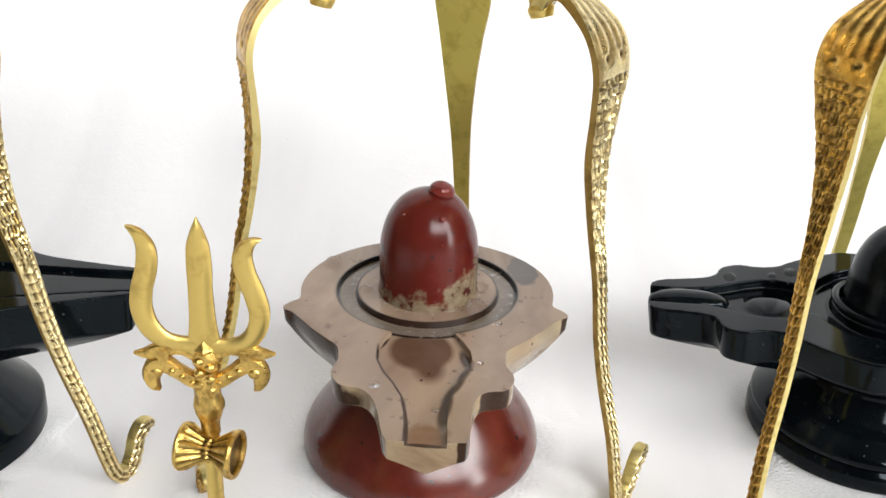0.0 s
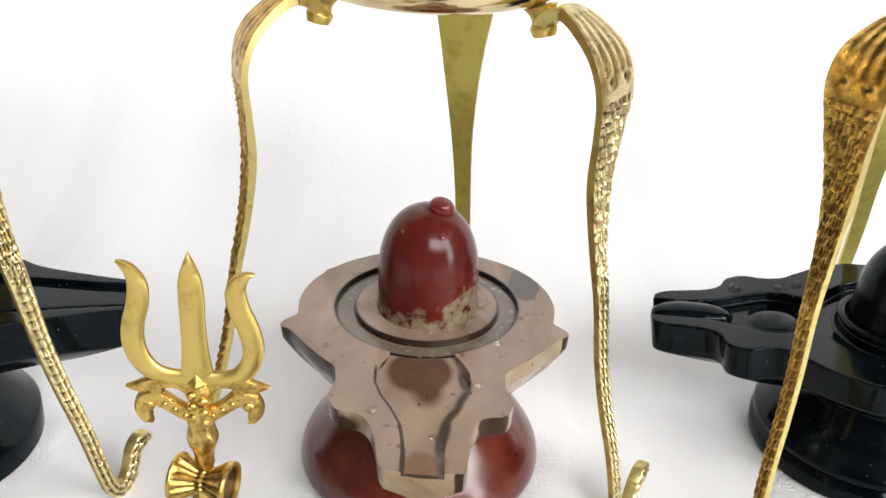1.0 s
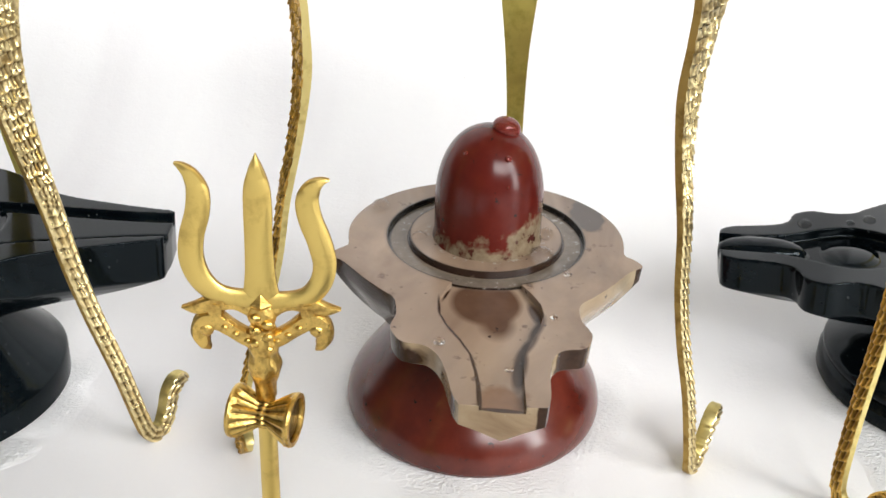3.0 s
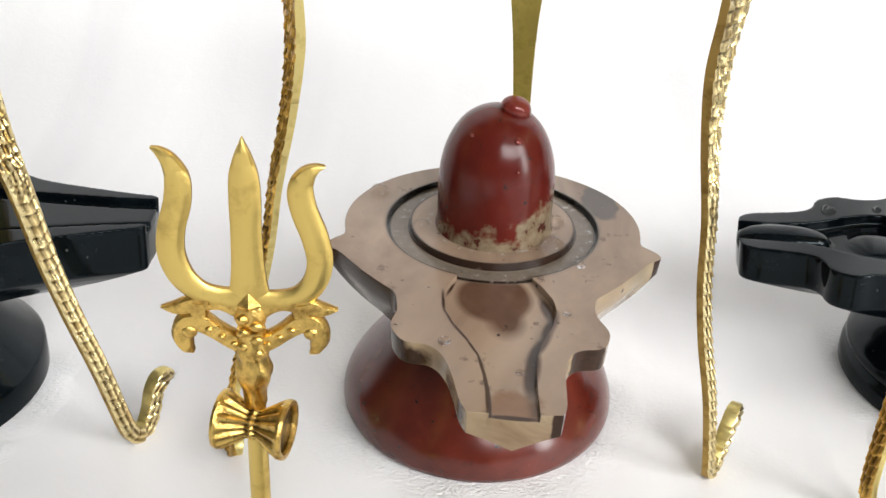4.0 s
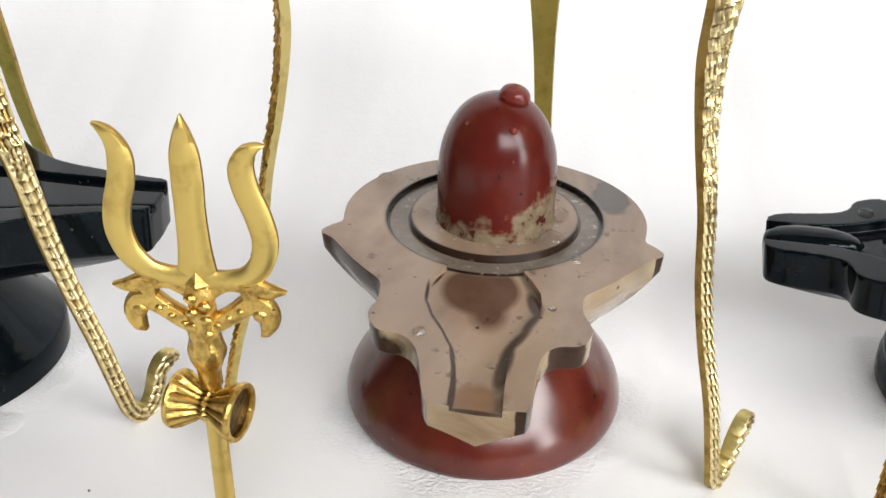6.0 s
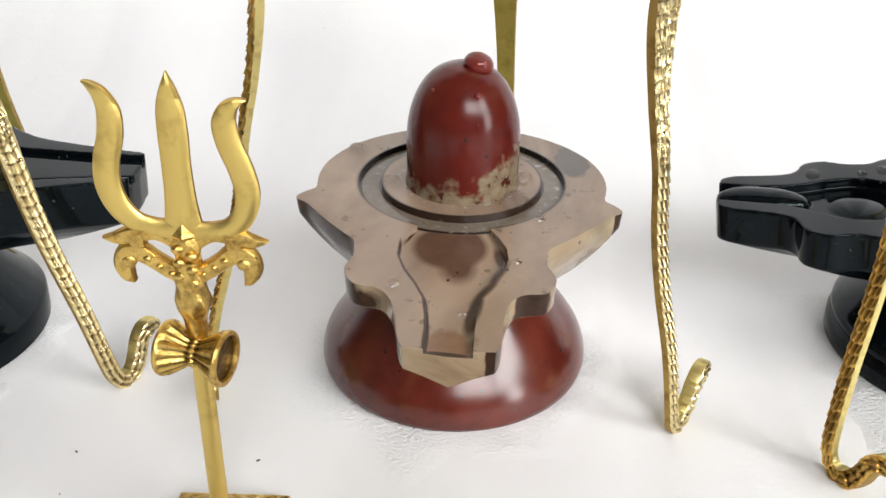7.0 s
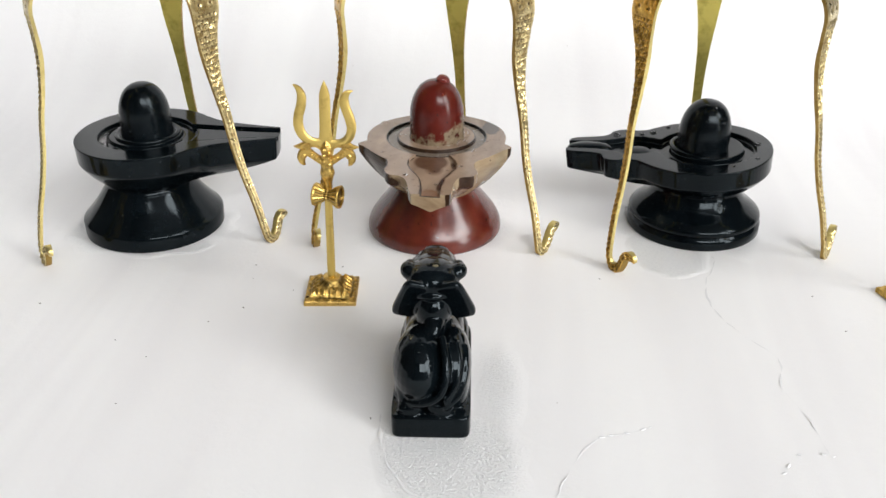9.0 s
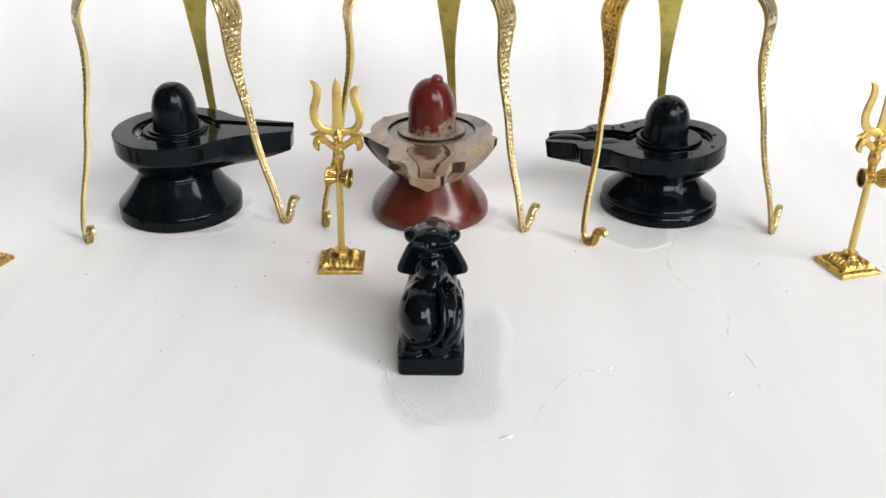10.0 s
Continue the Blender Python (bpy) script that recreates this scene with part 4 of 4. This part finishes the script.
        for a, b in zip(rows, rows[1:]):
            for j in range(10):
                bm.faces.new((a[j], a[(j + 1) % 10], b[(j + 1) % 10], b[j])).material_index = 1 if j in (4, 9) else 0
        bm.faces.new(rows[0])
        bm.faces.new(rows[-1])
    bm = bmesh.new()
    blade(bm, [(0, 84, 4.4), (0, 88, 3.5), (0, 93, 2.9), (0, 100, 2.65), (0.1, 106, 2.7), (0.1, 111, 2.45), (0.1, 114.6, 1.5), (0.1, 117.0, 0.5), (0.1, 117.9, 0.15)], 1.25)
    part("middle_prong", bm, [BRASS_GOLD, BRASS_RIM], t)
    left = [(-0.5, 86.2, 2.6), (-4.5, 86.4, 2.1), (-8.6, 87.6, 2.1), (-11.6, 90.8, 2.3), (-13.0, 95.5, 2.4), (-12.6, 100.5, 2.35), (-11.2, 105.5, 2.3), (-10.8, 110, 2.1), (-11.8, 113.2, 1.5), (-13.4, 115.0, 0.8), (-14.7, 115.7, 0.15)]
    right = [(0.5, 86.0, 2.6), (4.5, 85.9, 2.1), (8.8, 86.9, 2.1), (11.6, 90.0, 2.2), (12.6, 94.5, 2.3), (11.7, 99.5, 2.35), (10.0, 104.5, 2.3), (9.4, 108.5, 2.2), (10.4, 111.2, 1.7), (12.0, 112.6, 0.9), (13.6, 113.0, 0.2)]
    for s, prong in ((-1, left), (1, right)):
        bm = bmesh.new()
        blade(bm, prong, 1.25)
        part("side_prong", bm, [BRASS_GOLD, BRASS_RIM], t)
        bm = bmesh.new()
        blade(bm, [(s * 1.0, 76.2, 2.2), (s * 3.6, 77.4, 1.9), (s * 6.4, 79.4, 1.8), (s * 9.0, 81.2, 2.2), (s * 11.2, 80.8, 2.4), (s * 12.4, 78.2, 2.0), (s * 11.8, 75.8, 1.3), (s * 10.7, 74.4, 0.3)], 1.7)
        blade(bm, [(s * 8.4, 80.4, 1.7), (s * 9.2, 82.6, 1.7), (s * 8.8, 85.6, 1.7)], 1.5)
        blade(bm, [(s * 7.2, 85.6, 1.8), (s * 10.4, 84.9, 1.8), (s * 13.0, 84.2, 1.3), (s * 15.8, 84.2, 0.2)], 1.3)
        blade(bm, [(s * 0.6, 80.5, 1.2), (s * 1.8, 83.2, 1.4), (s * 5.2, 85.0, 1.1), (s * 8.6, 84.6, 1.0)], 1.2)
        for x, z, r in ((3.0, 77.2, 0.8), (5.2, 78.8, 0.8), (7.4, 80.4, 0.8)):
            ellipsoid(bm, (s * x * mm, -1.5 * mm, z * mm), (r * mm, 0.7 * mm, r * 0.8 * mm), (0, 0, 0), 10)
        ellipsoid(bm, (s * 11.0 * mm, -1.3 * mm, 79.6 * mm), (1.5 * mm, 0.8 * mm, 1.4 * mm), (0, 0, 0), 12)
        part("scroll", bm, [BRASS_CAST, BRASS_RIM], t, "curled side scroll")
    return t


t0 = trident(pose(-0.0480, -0.0713, 0, 1.4, 1.3, 4.5))
copy_thing(t0, pose(0.2570, -0.058, 0, 0, 2.2, 20))
copy_thing(t0, pose(-0.2675, -0.084, 0, 0, 0, -18))


# ---- bull statue ----
bm = bmesh.new()
ellipsoid(bm, (0, -0.25 * mm, 5.2 * mm), (16.9 * mm, 36.8 * mm, 5.8 * mm), (0, 0, 0), 64, 0.14)
# haunches, back, hump, neck, head, muzzle, horns, eyes, ears, folded legs
for c, s, r, e in (((-4.6, -18.5, 25), (12.0, 18.5, 16.5), (0, 0, 0), 1), ((9.0, -15.5, 24), (8.0, 17.5, 16), (0, 0, 0), 1), ((0, -5, 26), (13.5, 20, 15.5), (0, 0, 0), 1), ((0, 8, 25), (13.5, 22, 15), (4, 0, 0), 0.9),
                   ((0.5, -10, 40.5), (4.8, 9, 4.6), (18, 0, 0), 1), ((0, -2, 44), (8.2, 11, 11), (-25, 0, 0), 1), ((0, 2, 55), (11.4, 12.5, 8.6), (-6, 0, 0), 0.9), ((0, 13, 53.2), (11.0, 14, 7.6), (-14, 0, 0), 0.85), ((0, 23, 50.4), (9.8, 12, 7.0), (-14, 0, 0), 0.85), ((0, 35.5, 47.0), (7.0, 6.0, 6.0), (-8, 0, 0), 0.85),
                   ((-10.6, 3, 58.6), (3.6, 5.2, 3.8), (0, 0, 12), 1), ((11.0, 3, 58.6), (3.6, 4.6, 3.6), (0, 0, -12), 1), ((-10.6, 11, 56.4), (2.6, 3.4, 2.8), (0, 0, 0), 1), ((10.8, 11, 56.4), (2.6, 3.4, 2.8), (0, 0, 0), 1),
                   ((-9.8, -6.4, 50.0), (5.4, 2.0, 11.8), (24, 17, 10), 0.42), ((10.4, -6.4, 49.8), (5.6, 2.0, 11.8), (24, -18, -10), 0.42),
                   ((-12.4, -12, 16), (4.2, 20, 8), (0, 0, 3), 0.8), ((12.4, -12, 16), (4.2, 20, 8), (0, 0, -3), 0.8), ((-8.5, -32, 12.6), (5.5, 4.0, 2.6), (0, 0, 0), 0.8), ((4, -32.5, 13.4), (6.0, 3.6, 3.2), (0, 10, 0), 0.7),
                   ((-10, 24, 14), (5.5, 12, 6), (0, 0, 0), 0.8), ((10, 24, 14), (5.5, 12, 6), (0, 0, 0), 0.8), ((0, 18, 27), (10, 9, 17), (0, 0, 0), 1)):
    ellipsoid(bm, [v * mm for v in c], [v * mm for v in s], r, 28, e)
# tail, folds of the hind leg, collar
for chain, rad in (([(4.6, -22, 40.5), (6.2, -29.5, 35), (6.4, -34, 28.5), (4.2, -36.2, 22), (-1, -36.2, 18), (-8, -33.6, 15.8), (-14, -27, 15)], 1.8), ([(10.4, -22, 38), (11.6, -28.5, 32), (10.4, -33, 25), (6.4, -35.4, 18.5)], 1.5), ([(14, -20, 35), (14.4, -28, 28), (11.5, -33.5, 20), (6.5, -35.5, 15.5)], 1.7),
                   ([(-9.4, -4.4, 52.6), (-6.4, -8.4, 52.8), (0, -10.8, 53), (6.4, -8.4, 52.8), (9.4, -4.4, 52.6)], 1.3)):
    for x, y, z in rounded(chain, 12):
        ellipsoid(bm, (x * mm, y * mm, z * mm), (rad * mm, rad * mm, rad * mm), (0, 0, 0), 10)
bull = part("bull_statue", bm, BLACK_CARVED, None, smooth=180)
worn(bull, 0.0006, 5)
bull.matrix_world = pose(0.0126, -0.1502, 0, 0, 0, 2.5)
tagged(bull, "small black polished stone statue of a lying bull", "statue")


# ---- wet patches, beads of water and specks ----
def water_edge(points, width, label):
    """The thin raised rim where a film of water ends on the sheet; it swells and thins along its length."""
    bm = bmesh.new()
    pts = rounded([(x * mm, y * mm) for x, y in points], 14)
    rows = []
    for i, (x, y) in enumerate(pts):
        a, b = pts[max(0, i - 1)], pts[min(len(pts) - 1, i + 1)]
        L = math.hypot(b[0] - a[0], b[1] - a[1]) or 1
        nx, ny = -(b[1] - a[1]) / L, (b[0] - a[0]) / L
        k = 0.9 * mm * noise.noise(Vector((x * 150, y * 150, 0)))
        x, y = x + nx * k, y + ny * k
        w = width * mm * max(0.05, 2.6 * abs(noise.noise(Vector((x * 70, y * 70, 4)))) - 0.12) * min(1.0, 0.1 + i / 8, 0.1 + (len(pts) - 1 - i) / 8)
        rows.append([bm.verts.new((x + nx * w * u, y + ny * w * u, h * w * 0.22)) for u, h in ((-1, 0), (-0.5, 0.75), (0, 1), (0.5, 0.75), (1, 0))])
    for a, b in zip(rows, rows[1:]):
        for j in range(4):
            bm.faces.new((a[j], a[j + 1], b[j + 1], b[j]))
    return tagged(part("water_edge", bm, EDGE, None, smooth=180), label, "water edge", kind="structure")


BULL_RIM = [(-9, -172), (-8, -184), (-5, -195), (-1, -206), (4, -214), (10, -221), (18, -225), (25, -227), (33, -232), (41, -236), (48, -235), (53, -233)]
FILM_RIM = [(53, -233), (60, -228), (65, -220), (69, -210), (72, -202), (77, -192), (84, -183), (90, -180), (96, -178), (106, -174)]
FAR_RIM = [(160, -15), (161, -21), (157, -32), (152, -45), (150, -61), (152, -76), (157, -89), (165, -103), (173, -115), (173, -127), (170, -139), (174, -154), (177, -166), (178, -186)]
water_edge(BULL_RIM, 0.7, "wet rim of the soaked sheet round the bull")
water_edge(FILM_RIM, 0.6, "wet rim of the water film on the sheet")
water_edge(FAR_RIM, 0.5, "wet rim of the soaked sheet by the black lingam")
water_edge([(-155, -33), (-145, -34), (-135, -32), (-126, -25)], 0.8, "wet rim of the soaked sheet by the black lingam")
# sparkles along the wet rims, put in as small white beads
for x, y, turn, r in ((53, -233, 20, 1.1), (50, -234.5, 10, 0.7), (86, -181.5, 15, 0.7), (90, -180, 0, 0.6), (97, -178, 0, 0.7), (104, -175, 35, 0.8), (107, -173.5, 30, 0.5), (160, -194, 60, 0.8), (157, -199, 30, 0.6), (166, -187, 0, 0.6), (176, -186, 0, 0.7), (180, -187, 20, 0.5)):
    droplet((x * mm, y * mm, 0.0003), r * mm, r * 0.55 * mm, pose(0, 0, 0, 0, 0, turn) @ Matrix.Diagonal((1.9, 0.8, 1, 1)), "sheet", EDGE)
droplet((0.0050, 0.0108, 0.0914), 3.9 * mm, 3.4 * mm, pose(0, 0, 0, 2, 16, 0), mat=WATER_RED)
droplet((-0.0308, 0.0285, 0.0577), 3.0 * mm, 2.2 * mm)
droplet((0.0168, 0.0000, 0.0582), 3.3 * mm, 2.6 * mm)
droplet((-0.0180, 0.0088, 0.0582), 2.0 * mm, 1.6 * mm)
droplet((0.0185, 0.0135, 0.0580), 2.5 * mm, 2.0 * mm)
droplet((-0.0106, -0.0440, 0.0578), 1.5 * mm, 0.9 * mm)
droplet((0.0178, -0.0310, 0.0578), 1.1 * mm, 0.6 * mm)
droplet((0.0232, -0.0090, 0.0578), 1.3 * mm, 0.7 * mm)
droplet((0.0060, -0.0520, 0.0560), 1.0 * mm, 0.6 * mm)
for x, y, r in ((0.1092, 0.0534, 2.4), (0.1242, 0.0534, 1.6), (0.1312, 0.0554, 2.2), (0.1412, 0.0634, 1.4), (0.1882, 0.0294, 1.8), (0.1832, 0.0074, 1.3), (0.1682, -0.0026, 1.0)):
    along = -((x - 0.1587) * math.cos(radians(12)) - (y - 0.0284) * math.sin(radians(12)))
    droplet((x, y, 0.0490 - along * math.sin(radians(4)) - 0.0001), r * mm, r * 0.6 * mm, mat=WATER_DARK)
for a, r in ((200, 2.6), (215, 2.0), (250, 2.2), (310, 1.6), (180, 1.8), (150, 1.5)):
    droplet((-0.1675 + 0.0238 * math.cos(radians(a)), 0.0041 + 0.0238 * math.sin(radians(a)), 0.0562), r * mm, r * 0.7 * mm, mat=WATER_DARK)


def shaft_bead(axis, base, r, h, flat, turn, up, size, mat):
    """A small bead on the domed shaft, turn degrees round it and up degrees over its shoulder."""
    t = radians(up)
    rr, zz = r * math.cos(t) ** 0.8, h * flat + (h - h * flat) * math.sin(t)
    a = radians(turn)
    droplet((axis[0] + rr * math.cos(a), axis[1] + rr * math.sin(a), base + zz), size * mm, size * 0.6 * mm, pose(0, 0, 0, 0, 90 - up * 0.8, turn), mat=mat)


for turn, up, size in ((-62, 38, 1.0), (-58, 30, 0.8), (-50, 44, 0.8), (-75, 62, 0.7), (-110, 66, 0.7)):
    shaft_bead((0.1572, 0.0284), 0.0483, 15.3 * mm, 30.5 * mm, 0.3, turn, up, size, WATER_DARK)
for turn, up, size in ((-128, 50, 0.6), (-66, 48, 0.9), (-70, 25, 0.4)):
    shaft_bead((0.0010, 0.0117), 0.0586, 15.8 * mm, 33.6 * mm, 0.36, turn, up, size, WATER_RED)
random.seed(4)
for _ in range(18):
    x, y = random.uniform(-0.24, 0.24), random.uniform(-0.19, -0.03)
    bm = bmesh.new()
    ellipsoid(bm, (0, 0, 0), (random.uniform(0.25, 0.7) * mm, random.uniform(0.15, 0.35) * mm, 0.25 * mm), (0, 0, random.uniform(0, 180)), 8)
    ob = part("speck", bm, SPECK, None, smooth=180)
    ob.matrix_world = pose(x, y, 0.0003)
    tagged(ob, "tiny dark speck of grit on the white sheet", "speck", "specks of grit")
